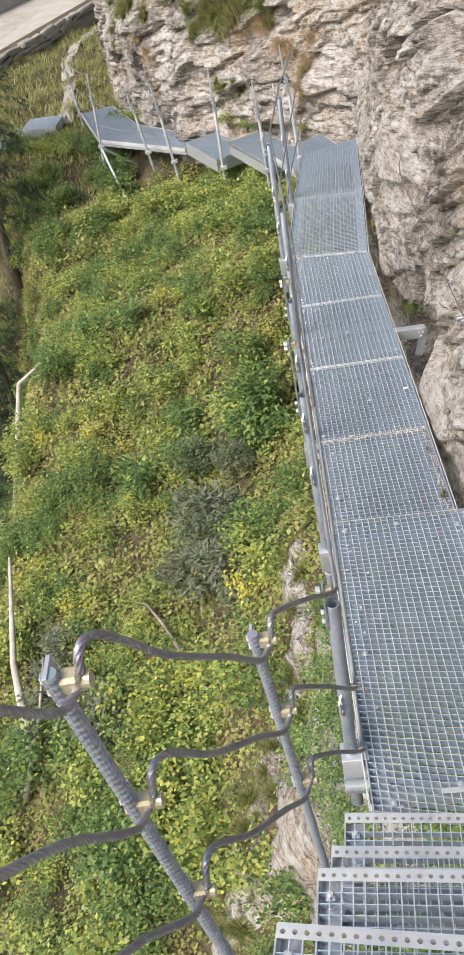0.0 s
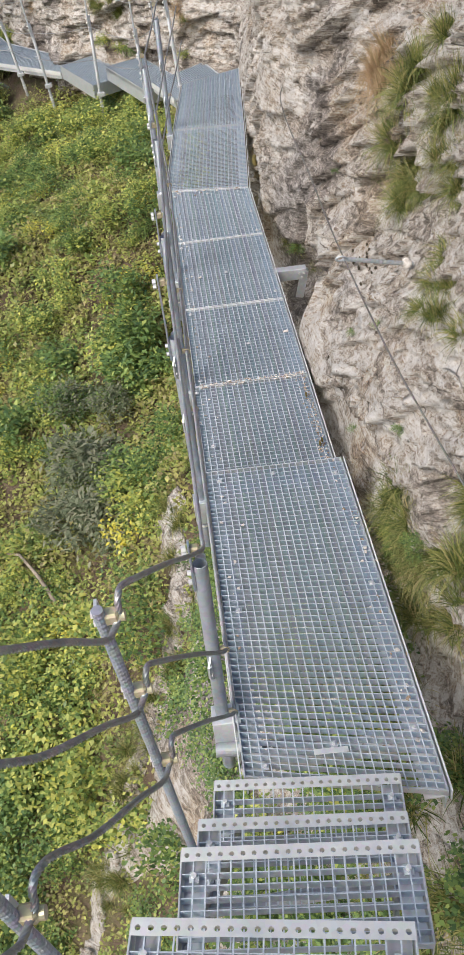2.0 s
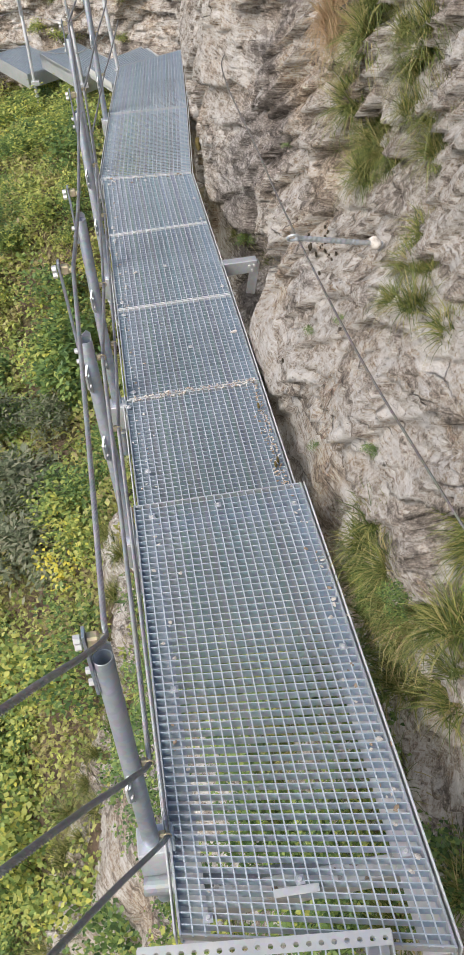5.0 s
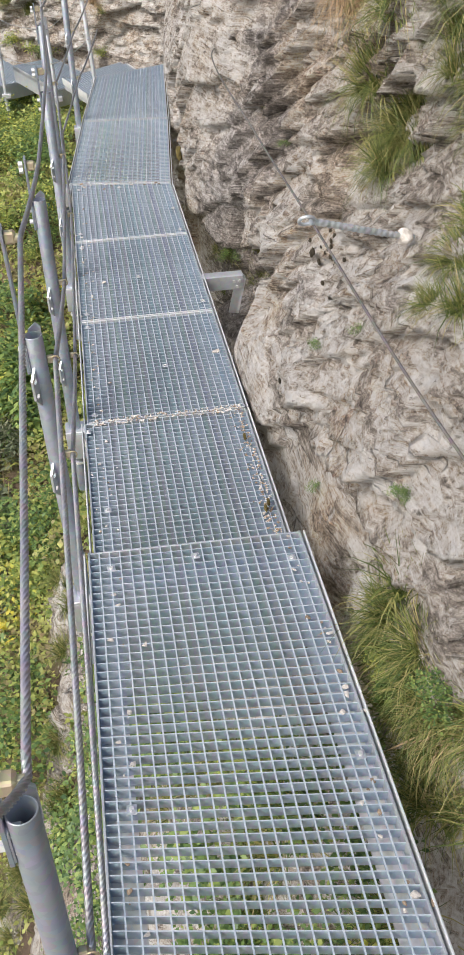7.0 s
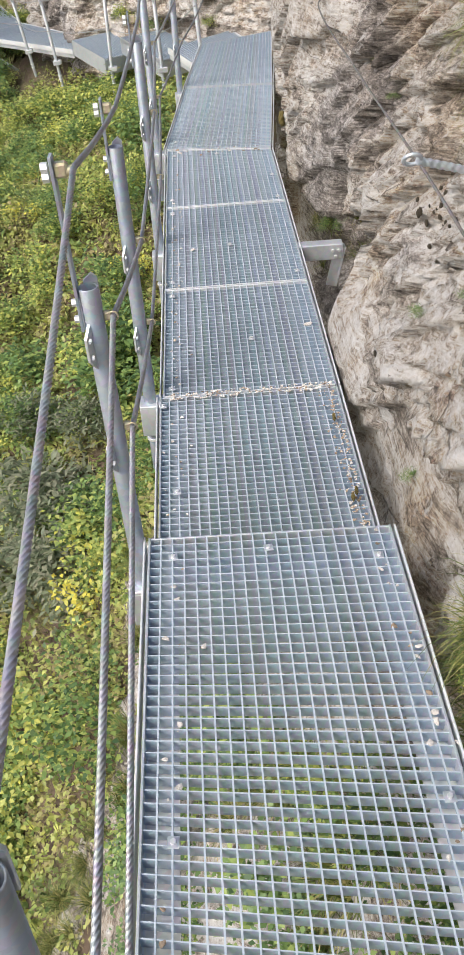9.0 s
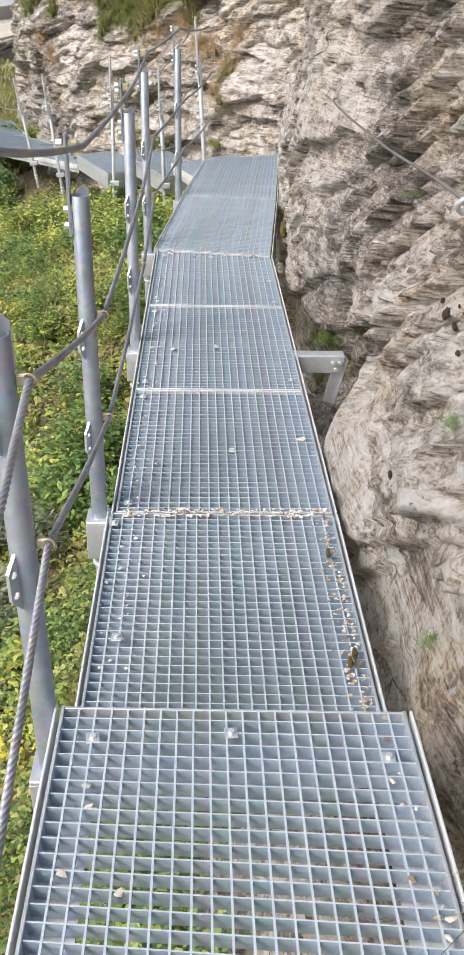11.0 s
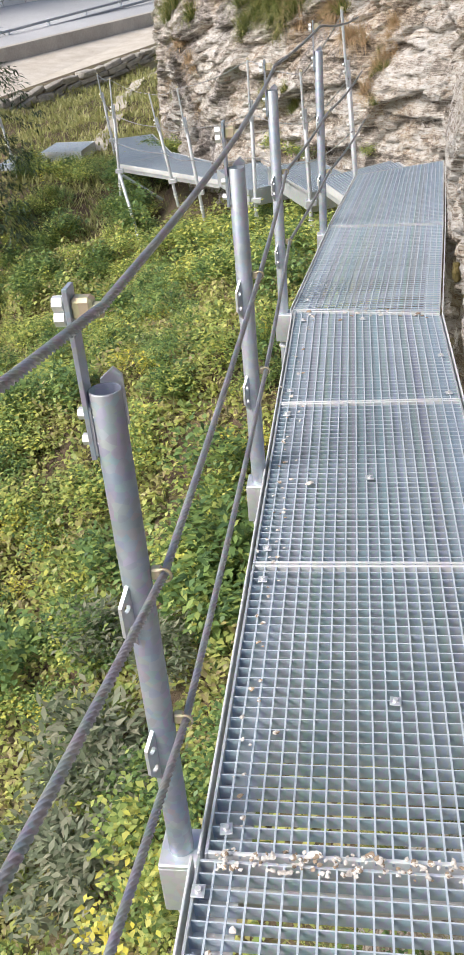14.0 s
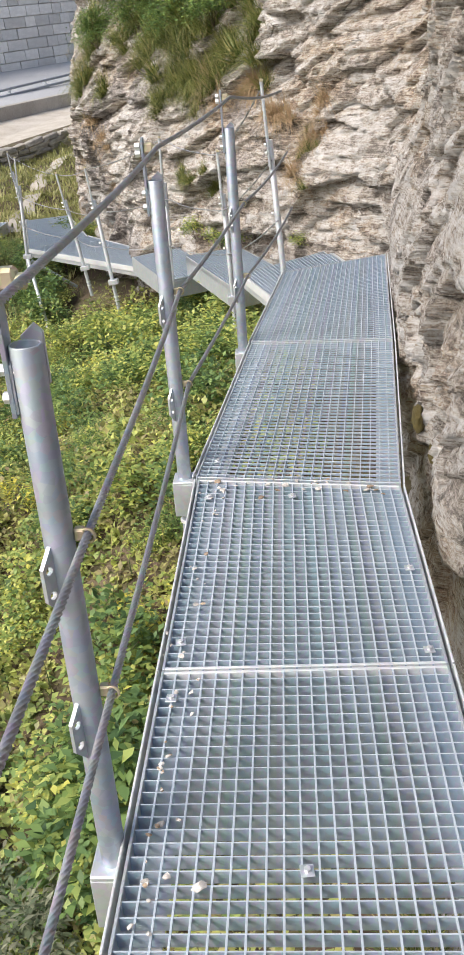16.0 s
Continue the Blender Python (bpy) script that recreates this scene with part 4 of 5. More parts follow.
random.seed(5)
grit_scatter([(random.uniform(0.02, 0.62), 5.095 + random.uniform(-0.03, 0.016), 0.012, random.uniform(0.003, 0.008)) for i in range(260)], "pale broken grit lying along a grating joint")
grit_scatter([(0.615 - abs(random.gauss(0, 0.026)), random.uniform(4.15, 5.06), 0.014, random.uniform(0.002, 0.007)) for i in range(330)], "brown and pale grit caught along the grating edge by the rock", 0.6)
grit_scatter([(random.uniform(0.0, 0.62), random.uniform(3.93, 4.02), 0.132, random.uniform(0.005, 0.015)) for i in range(90)], "broken stones lying on the bearer under the grating")
grit_scatter([(random.choice((0.03, 0.045, 0.06)) + random.gauss(0, 0.015), random.uniform(4.2, 8.0), 0.004, random.uniform(0.003, 0.009)) for i in range(110)], "fine pale grit along the outer grating edge")
for i in range(40):
    y = random.uniform(2.5, 4.1)
    chip(random.choice((0.05, 0.58, 0.6)) + random.gauss(0, 0.02), y, 0.168, random.uniform(0.004, 0.012))
for i in range(26):
    chip(random.choice((0.03, 0.04, 0.05)) + random.gauss(0, 0.015), random.uniform(5.1, 7.9), 0.0, random.uniform(0.004, 0.010))
for i in range(26):
    chip(random.uniform(0.03, 0.6), 7.96 - 0.15 * random.random() + 0.02, 0.0, random.uniform(0.006, 0.014))
for i in range(30):
    chip(random.uniform(-0.0, 0.62), random.uniform(3.93, 4.03), 0.13, random.uniform(0.006, 0.016))
for i in range(34):
    chip(random.uniform(0.03, 0.62), 2.62 + random.uniform(-0.025, 0.025), 0.12, random.uniform(0.005, 0.014))
for i in range(16):
    chip(0.61 - abs(random.gauss(0, 0.03)), random.uniform(2.46, 4.1), 0.168, random.uniform(0.004, 0.014))
tag = new("name_plate", box_mesh("name_plate", (0.116, 0.022, 0.003), bolt_mat, 0.001))
tag.matrix_basis = pose(0.286, 2.573, 0.176, 0, 0, -2)
tagged(tag, "small pale metal plate fixed on the grating", "plate")
chip(0.13, 6.42, 0.0, 0.017)
chip(0.585, 5.58, 0.0, 0.02)
ledge = new("debris_ledge", box_mesh("debris_ledge", (0.62, 0.07, 0.005), steel, 0.001))
ledge.location = (0.31, 3.98, 0.125)
tagged(ledge, "steel bearer under the grating edge covered in grit", "bearer")
for y, z in ((2.62, 0.095), (5.09, -0.06), (6.0, -0.06), (7.0, -0.06), (7.94, -0.06)):
    bear = new("cross_bearer", box_mesh("cross_bearer", (0.66, 0.06, 0.05), steel_dusty, 0.003))
    bear.location = (0.31, y, z)
    tagged(bear, "galvanised cross bearer under the grating joint", "bearer", "cross bearers")
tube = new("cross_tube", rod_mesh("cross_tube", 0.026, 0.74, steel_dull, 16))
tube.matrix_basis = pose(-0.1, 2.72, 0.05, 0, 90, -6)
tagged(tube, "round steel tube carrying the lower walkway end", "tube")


# ---- plants ----
def leaf_quads(centre, heading, tilt, length, width, fold=0.25):
    """Folded leaves: base, side, tip, side. All numpy arrays."""
    n = len(centre)
    ch, sh, ct, st = np.cos(heading), np.sin(heading), np.cos(tilt), np.sin(tilt)
    d = np.stack([ch * ct, sh * ct, st], 1)
    s = np.stack([-sh, ch, np.zeros(n)], 1)
    up = np.cross(d, s)
    L, Wd = length[:, None], width[:, None]
    base = centre
    v = np.stack([base, base + d * L * 0.45 + s * Wd * 0.5 + up * Wd * fold, base + d * L, base + d * L * 0.45 - s * Wd * 0.5 + up * Wd * fold], 1)
    return v.reshape(-1, 3), np.arange(4 * n).reshape(n, 4)


STRIP = [(-1.34, 3.95), (-1.1, 4.3), (-0.93, 4.62), (-0.70, 4.8), (-0.5, 5.05), (-0.33, 5.4), (-0.33, 6.1)]


def bare_rock(x, y):
    """The distance from the bare rock rib that runs down the slope."""
    best = 9.0
    if -1.9 < x < 0.3 and 3.4 < y < 6.7:
        for (ax, ay), (bx, by) in zip(STRIP, STRIP[1:]):
            dx, dy = bx - ax, by - ay
            t = min(1.0, max(0.0, ((x - ax) * dx + (y - ay) * dy) / (dx * dx + dy * dy)))
            best = min(best, math.hypot(x - ax - dx * t, y - ay - dy * t))
    return best + 0.1 * noise.noise(Vector((x * 4, y * 4, 0.3)))


def rock_rib():
    xs, ys = np.arange(-1.75, 0.15, 0.014), np.arange(3.5, 6.5, 0.014)
    verts = []
    for y in ys:
        for x in xs:
            d = bare_rock(x, y)
            g = ground_z(x, y)
            h = 0.16 * smooth01((0.22 - d) / 0.2) - 0.1
            q = STRATA @ Vector((x, y, g))
            h += (slab(q, (0.22, 0.3, 0.2), 0.05, 0.05, 5.1) + slab(q, (0.08, 0.12, 0.06), 0.016, 0.02, 8.3)) * smooth01((0.3 - d) / 0.1)
            verts.append((x, y, g + h))
    nx, ny = len(xs), len(ys)
    i = np.arange((nx - 1) * (ny - 1))
    a = (i // (nx - 1)) * nx + i % (nx - 1)
    ob = new("rock_rib", array_mesh("rock_rib", np.array(verts), np.stack([a, a + 1, a + nx + 1, a + nx], 1), rock_mat))
    tagged(ob, "bare brown rock rib showing through the slope plants", "rock", kind="structure")


rock_rib()


def cover():
    rng = np.random.default_rng(11)
    n = 300000
    y = rng.uniform(0.8, 15.5, n)
    x = 0.45 - (6.0 * rng.random(n) ** 1.1)
    keep = np.ones(n, bool)
    z = np.zeros(n)
    for i in range(n):
        bush = noise.noise(Vector((x[i] * 1.1, y[i] * 1.1, 4.4)))
        tall = noise.noise(Vector((x[i] * 3.3, y[i] * 3.3, 9.4)))
        if bare_rock(x[i], y[i]) < 0.08:
            keep[i] = False
            continue
        bare = noise.noise(Vector((x[i] * 1.9, y[i] * 1.9, 2.2))) < -0.2
        if (bare and rng.random() < 0.6) or (x[i] > -0.05 and rng.random() < 0.55):
            keep[i] = False
            continue
        z[i] = ground_z(x[i], y[i]) + rng.random() ** 1.5 * (0.06 + 0.22 * max(0.0, bush + 0.15) + 0.30 * max(0.0, tall))
    c = np.stack([x, y, z], 1)[keep]
    m = len(c)
    size = rng.uniform(0.016, 0.044, m) * np.interp(c[:, 1], [4, 8], [1.0, 1.55])
    v, q = leaf_quads(c, rng.uniform(0, 6.283, m), rng.normal(0.15, 0.55, m), size, size * rng.uniform(0.45, 0.8, m))
    tagged(new("ground_cover", array_mesh("ground_cover", v, q, leaf_cover)), "dense low green and olive leaves covering the slope", "ground cover", kind="stuff")
    # thin dry grass between them
    n = 14000
    x, y = 0.4 - 5.5 * rng.random(n) ** 1.2, rng.uniform(0.8, 19, n)
    c = np.array([(a, b, ground_z(a, b)) for a, b in zip(x, y)])
    v, q = leaf_quads(c, rng.uniform(0, 6.283, n), rng.uniform(0.4, 1.4, n), rng.uniform(0.08, 0.28, n), rng.uniform(0.004, 0.008, n))
    tagged(new("slope_grass", array_mesh("slope_grass", v, q, grass_mat)), "thin olive and dry grass on the slope", "grass", kind="stuff")
    # short turf on the far bank
    n = 60000
    x, y = rng.uniform(-11, -2.5, n), rng.uniform(15, 31, n)
    c = np.array([(a, b, ground_z(a, b)) for a, b in zip(x, y)])
    v, q = leaf_quads(c, rng.uniform(0, 6.283, n), rng.uniform(0.3, 1.3, n), rng.uniform(0.08, 0.2, n), rng.uniform(0.015, 0.03, n))
    tagged(new("bank_turf", array_mesh("bank_turf", v, q, turf_mat)), "short yellow-green turf on the far bank", "grass", kind="stuff")


turf_mat = leaf_material("turf_blade", [(0, (0.20, 0.22, 0.06)), (0.5, (0.30, 0.31, 0.08)), (1, (0.38, 0.36, 0.13))])
cover()


def stem_mesh(rng, n, height, spread_r, mat):
    verts, faces = [], []
    for _ in range(n):
        a, r, h = rng.uniform(0, 6.283), spread_r * rng.random(), height * rng.uniform(0.5, 1)
        tip = np.array([r * math.cos(a), r * math.sin(a), h])
        k0 = len(verts)
        for t in (0, 0.5, 1):
            p = np.array([tip[0] * t ** 1.5, tip[1] * t ** 1.5, h * t])
            w = 0.005 * (1 - 0.75 * t)
            for j in range(4):
                verts.append((p[0] + w * math.cos(j * 1.571), p[1] + w * math.sin(j * 1.571), p[2] - 0.04))
        for lv in range(2):
            for j in range(4):
                faces.append((k0 + lv * 4 + j, k0 + lv * 4 + (j + 1) % 4, k0 + lv * 4 + 4 + (j + 1) % 4, k0 + lv * 4 + 4 + j))
    return mesh_of("stem", verts, faces, mat)


def shrub_proto(seed, mat, label, count=860, radius=0.34, height=0.40, size=(0.026, 0.056), slim=0.6, category="shrub"):
    """Leaves in sprays about several stems."""
    rng = np.random.default_rng(seed)
    base = new("shrub")
    tagged(base, label, category, label)
    sprays = 16
    sa, sr = rng.uniform(0, 6.283, sprays), radius * np.sqrt(rng.random(sprays))
    sh = height * (1 - 0.5 * (sr / radius) ** 2) * rng.uniform(0.55, 1.0, sprays)
    k = rng.integers(0, sprays, count)
    spread_c = rng.normal(0, 0.055, (count, 3))
    c = np.stack([sr[k] * np.cos(sa[k]), sr[k] * np.sin(sa[k]), sh[k]], 1) * rng.uniform(0.45, 1.0, count)[:, None] ** 0.5 + spread_c
    heading = sa[k] + rng.normal(0, 1.1, count)
    s = rng.uniform(*size, count)
    v, q = leaf_quads(c, heading, rng.normal(0.05, 0.4, count), s, s * slim * rng.uniform(0.8, 1.2, count))
    part("foliage", array_mesh("foliage", v, q, mat), base)
    part("stem", stem_mesh(rng, 9, height * 0.9, radius * 0.9, bark_mat), base)
    return base


PROTOS = [
    shrub_proto(1, leaf_green, "green bramble clump on the slope"),
    shrub_proto(2, leaf_green, "low dark green herb on the slope", 760, 0.3, 0.26, (0.02, 0.042)),
    shrub_proto(3, leaf_lime, "bright young green shrub on the slope", 720, 0.32, 0.4, (0.026, 0.058)),
    shrub_proto(4, leaf_yellow, "yellow-leaved shrub on the slope", 380, 0.28, 0.35, (0.024, 0.052)),
    shrub_proto(5, leaf_grey, "grey-green mugwort clump on the slope", 980, 0.34, 0.42, (0.04, 0.085), 0.33),
    shrub_proto(6, leaf_green, "tall broadleaf sapling on the slope", 460, 0.3, 0.55, (0.05, 0.10), 0.5),
]
random.seed(21)
placed = set()


def put_shrub(k, x, y, scale=1.0, z=None):
    m = pose(x, y, ground_z(x, y) if z is None else z, random.uniform(-8, 8), random.uniform(-8, 8), random.uniform(0, 360)) @ Matrix.Scale(scale, 4)
    if k in placed:
        ob = copy_thing(PROTOS[k], m)
        ob.matrix_basis = m
    else:
        placed.add(k)
        PROTOS[k].matrix_basis = m


for k, x, y, sc in ((4, -1.05, 7.3, 1.15), (4, -1.25, 6.85, 1.1), (4, -0.8, 7.0, 0.9), (4, -0.95, 6.6, 1.0), (4, -0.75, 7.7, 0.8), (4, -2.49, 6.2, 1.2), (4, -2.2, 6.0, 1.0), (4, -2.6, 6.6, 1.0), (4, -1.2, 7.95, 0.9), (5, -0.45, 8.2, 1.0), (5, -0.55, 7.9, 0.9), (0, -0.6, 8.9, 1.1), (3, -1.3, 6.0, 0.8), (2, -1.6, 5.8, 0.9), (2, -1.2, 5.6, 0.8),
                    (2, -1.3, 5.3, 1.1), (2, -1.6, 5.0, 1.1), (2, -1.2, 4.8, 1.1), (2, -0.9, 4.4, 1.0), (2, -0.9, 13.0, 1.2), (2, -1.3, 13.5, 1.3), (2, -1.9, 14.2, 1.2), (2, -0.4, 12.2, 1.1), (2, 0.0, 11.2, 0.9), (0, -0.2, 10.6, 1.0), (2, -0.5, 11.4, 1.1)):
    put_shrub(k, x, y, sc)
def scatter_spot():
    while True:
        y = random.uniform(1.5, 18.5)
        x = -0.15 - 3.8 * random.random() ** 1.1 - (2.2 if y > 15 else 0)
        if bare_rock(x, y) > 0.22 and noise.noise(Vector((x * 1.7, y * 1.7, 6.6))) > -0.33:
            break
    g = noise.noise(Vector((x * 0.8, y * 0.8, 1.5)))
    k = random.choice((0, 1, 1, 2, 2)) if y < 6 else random.choice((0, 2, 2, 1, 5)) if g > 0 else random.choice((1, 2, 1, 2, 3, 0))
    return k, x, y, random.uniform(0.55, 1.15) * (1.1 if y < 6 else 0.85)


for i in range(205):
    put_shrub(*scatter_spot())
rest = {}
for i in range(60):
    q = rock_point(random.uniform(1.9, 5.2), random.uniform(-1.8, -0.4))
    rest.setdefault(random.choice((0, 1)), []).append(pose(q.x - 0.03, q.y, q.z, 0, random.uniform(-40, -10), random.uniform(0, 360)) @ Matrix.Scale(random.uniform(0.45, 0.8), 4))
for i in range(380):
    k, x, y, sc = scatter_spot()
    rest.setdefault(k, []).append(pose(x, y, ground_z(x, y), random.uniform(-8, 8), random.uniform(-8, 8), random.uniform(0, 360)) @ Matrix.Scale(sc, 4))
for k, ms in rest.items():
    leaves = [c for c in PROTOS[k].children if c.name.startswith("foliage")][0].data
    v = np.empty(len(leaves.vertices) * 3, dtype=np.float32)
    leaves.vertices.foreach_get("co", v)
    v = v.reshape(-1, 3)
    pts = np.concatenate([v @ np.array(m.to_3x3()).T + np.array(m.translation) for m in ms])
    tagged(new("undergrowth", array_mesh("undergrowth", pts, np.arange(len(pts)).reshape(-1, 4), leaves.materials[0])), "mixed low undergrowth leaves between the shrubs", "undergrowth", kind="stuff")


def tuft_proto(seed, mat, label, blades=260, length=(0.16, 0.36), droop=1.0):
    rng = np.random.default_rng(seed)
    verts, faces = [], []
    for _ in range(blades):
        a, L = rng.uniform(0, 6.283), rng.uniform(*length)
        out = rng.uniform(0.2, 1.0)
        bx, by = rng.normal(0, 0.035, 2)
        k0 = len(verts)
        w = rng.uniform(0.0022, 0.005)
        for t in (0, 0.35, 0.7, 1.0):
            r = out * L * t
            h = L * (t * (1.1 - 0.4 * out)) - droop * L * 0.75 * t * t * out
            ww = w * (1 - 0.9 * t)
            px, py = bx + r * math.cos(a), by + r * math.sin(a)
            verts += [(px - ww * math.sin(a), py + ww * math.cos(a), h), (px + ww * math.sin(a), py - ww * math.cos(a), h)]
        for lv in range(3):
            faces.append((k0 + 2 * lv, k0 + 2 * lv + 1, k0 + 2 * lv + 3, k0 + 2 * lv + 2))
    ob = new("grass_tuft", mesh_of("grass_tuft", verts, faces, mat))
    return tagged(ob, label, "grass", label)


TUFTS = [tuft_proto(31, grass_mat, "olive grass tuft growing from the rock"), tuft_proto(32, grass_mat, "long drooping grass tuft on the rock ledge", 330, (0.25, 0.5), 1.35), tuft_proto(33, straw_mat, "dry orange-brown grass hanging from the rock", 260, (0.22, 0.5), 1.7)]
seen_tufts = set()


def put_tuft(k, p, scale=1.0):
    """A tuft at a place on the rock, leaning out from it."""
    m = Matrix.Translation(Vector(p) - Vector((-0.03, 0, 0))) @ pose(0, 0, 0, random.uniform(-14, 14), random.uniform(-32, -8), random.uniform(-30, 30)) @ pose(0, 0, 0, 0, 0, random.uniform(0, 360)) @ Matrix.Scale(scale, 4)
    if k in seen_tufts:
        copy_thing(TUFTS[k], m).matrix_basis = m
    else:
        seen_tufts.add(k)
        TUFTS[k].matrix_basis = m


def tuft_patch(k, s, z, n, ds, dz, scale):
    for _ in range(n):
        put_tuft(k, rock_point(s + random.gauss(0, ds), z + random.gauss(0, dz)), scale * random.uniform(0.7, 1.2))


# on the near rock: ledges, cracks and the bank beside the walkway
for k, s, z, n, ds, dz, sc in ((1, 5.28, 1.10, 9, 0.08, 0.06, 0.85), (1, 5.2, 0.95, 7, 0.07, 0.06, 0.7), (0, 4.05, 0.97, 9, 0.12, 0.04, 0.6), (1, 3.1, 0.55, 12, 0.12, 0.07, 0.75), (0, 3.2, 0.42, 14, 0.14, 0.08, 0.85), (1, 3.4, 0.22, 9, 0.12, 0.07, 0.66), (0, 3.55, 0.02, 12, 0.14, 0.08, 0.8), (0, 3.3, 0.1, 12, 0.14, 0.08, 0.8), (2, 3.3, 0.15, 4, 0.12, 0.08, 0.5),
                               (0, 3.2, 0.02, 5, 0.15, 0.06, 0.6), (2, 5.66, 1.46, 7, 0.08, 0.08, 0.75), (1, 4.9, 1.5, 8, 0.25, 0.1, 0.75), (1, 4.45, 1.28, 5, 0.1, 0.06, 0.6), (0, 6.95, -0.25, 8, 0.15, 0.08, 0.55), (2, 6.4, -0.35, 5, 0.15, 0.08, 0.5), (0, 2.5, 0.25, 5, 0.15, 0.15, 0.6),
                               (0, 4.6, -0.9, 14, 0.6, 0.3, 0.8), (0, 3.2, -1.0, 18, 0.6, 0.4, 0.8), (0, 5.8, -1.0, 14, 0.6, 0.3, 0.8), (0, 2.4, -0.6, 8, 0.3, 0.3, 0.8)):
    tuft_patch(k, s, z, n, ds, dz, sc * (0.74 if z > 0 else 1.0))
for i in range(26):
    (ax, ay), (bx, by) = random.choice(list(zip(STRIP, STRIP[1:])))
    f = random.random()
    x, y = ax + (bx - ax) * f + random.gauss(0, 0.1), ay + (by - ay) * f + random.gauss(0, 0.08)
    put_tuft(0, (x, y, ground_z(x, y) + 0.05), random.uniform(0.4, 0.7))
# hanging from the far rock
for k, s, z, n, ds, dz, sc in ((1, 14.7, 1.35, 26, 0.5, 0.22, 0.95), (1, 14.3, 0.95, 16, 0.35, 0.12, 0.8), (1, 16.4, 1.35, 16, 0.5, 0.25, 0.95), (0, 15.3, 1.4, 16, 0.4, 0.3, 1.1), (2, 13.8, 0.9, 8, 0.2, 0.1, 0.8), (0, 13.9, 1.3, 14, 0.3, 0.25, 1.0), (2, 12.42, 0.5, 10, 0.05, 0.2, 0.5), (0, 12.45, 0.45, 8, 0.05, 0.15, 0.4),
                               (0, 14.2, 0.12, 9, 0.14, 0.09, 0.6), (2, 12.9, 0.76, 6, 0.1, 0.08, 0.6), (0, 17.6, 1.2, 10, 0.5, 0.4, 1.0), (2, 16.7, 0.3, 5, 0.3, 0.2, 0.7), (0, 18.8, 0.8, 8, 0.5, 0.5, 0.9)):
    tuft_patch(k, s, z, n, ds, dz, sc)
for s, z, sc, k in ((14.28, 1.5, 0.75, 0), (15.0, 1.35, 0.7, 1), (14.8, 1.6, 0.8, 0), (13.9, 1.5, 0.8, 0), (16.4, 1.65, 0.8, 1), (14.5, 1.75, 0.9, 5), (15.5, 1.6, 0.9, 0), (14.1, 1.8, 0.9, 2), (16.0, 1.8, 0.9, 0), (17.0, 1.5, 0.8, 1), (15.2, 2.1, 1.0, 0), (13.6, 2.0, 1.0, 0),
                    (14.3, -0.4, 0.6, 2), (13.4, -0.3, 0.6, 2), (14.0, -0.45, 0.6, 2), (12.5, -0.2, 0.35, 2), (13.7, -0.4, 0.6, 0),
                    (2.8, -0.45, 0.5, 0), (3.1, -0.6, 0.5, 2), (3.4, -0.45, 0.5, 0), (3.7, -0.6, 0.5, 1), (2.6, -0.8, 0.5, 1), (3.9, -0.7, 0.45, 2), (3.0, -1.0, 0.6, 2), (3.5, -1.1, 0.6, 0), (2.7, -1.3, 0.6, 0), (3.3, -1.5, 0.6, 2), (4.2, -1.0, 0.5, 1), (2.3, -1.0, 0.6, 0),
                    (6.25, 0.68, 0.1, 1), (6.69, 0.73, 0.1, 1), (4.36, 0.70, 0.1, 1), (4.55, 0.56, 0.09, 1), (3.32, 0.30, 0.2, 0), (3.15, 0.45, 0.22, 5), (3.5, 0.05, 0.2, 5), (3.25, 0.12, 0.2, 2), (3.6, 0.1, 0.18, 2), (4.4, 0.1, 0.1, 1), (7.0, -0.2, 0.2, 0), (3.75, 0.55, 0.1, 0)):
    p = rock_point(s, z)
    put_shrub(k, p.x - 0.02, p.y, sc, p.z)


for i in range(26):
    p = rock_point(random.uniform(13.7, 17.0), random.uniform(1.3, 2.2))
    put_shrub(random.choice((0, 0, 1, 5)), p.x - 0.03, p.y - 0.03, random.uniform(0.55, 0.95), p.z)


def moss_cushion(p, size, mat_, label):
    bm = bmesh.new()
    bmesh.ops.create_icosphere(bm, subdivisions=3, radius=1)
    for v in bm.verts:
        v.co *= 1 + 0.35 * noise.noise(v.co * 2.1 + Vector(p)) + 0.15 * noise.noise(v.co * 7)
    ob = new("moss_cushion", from_bm("moss_cushion", bm, mat_, True))
    ob.matrix_basis = Matrix.Translation(p) @ Matrix.Diagonal((size * 0.35, size, size * 0.8, 1))
    tagged(ob, label, "moss", "moss cushions")


moss_dark = plain("dark_moss", [(0.3, (0.04, 0.03, 0.02)), (0.7, (0.09, 0.07, 0.04))], 30, 0.95, 120, 1.0, 0.01)
moss_gold = plain("golden_moss", [(0.3, (0.13, 0.10, 0.03)), (0.7, (0.28, 0.22, 0.06))], 30, 0.95, 120, 1.0, 0.01)
for s, z, size in [(5.28 + random.gauss(0, 0.08), 0.56 + random.gauss(0, 0.035), random.uniform(0.008, 0.018)) for i in range(22)] + [(5.75 + random.gauss(0, 0.12), 0.42 + random.gauss(0, 0.08), random.uniform(0.006, 0.013)) for i in range(8)] + [(4.75, 0.25, 0.012), (4.95, 0.35, 0.01), (4.62, 0.4, 0.012)]:
    moss_cushion(rock_point(s, z), size, moss_dark, "dark brown moss cushion in a rock crack")
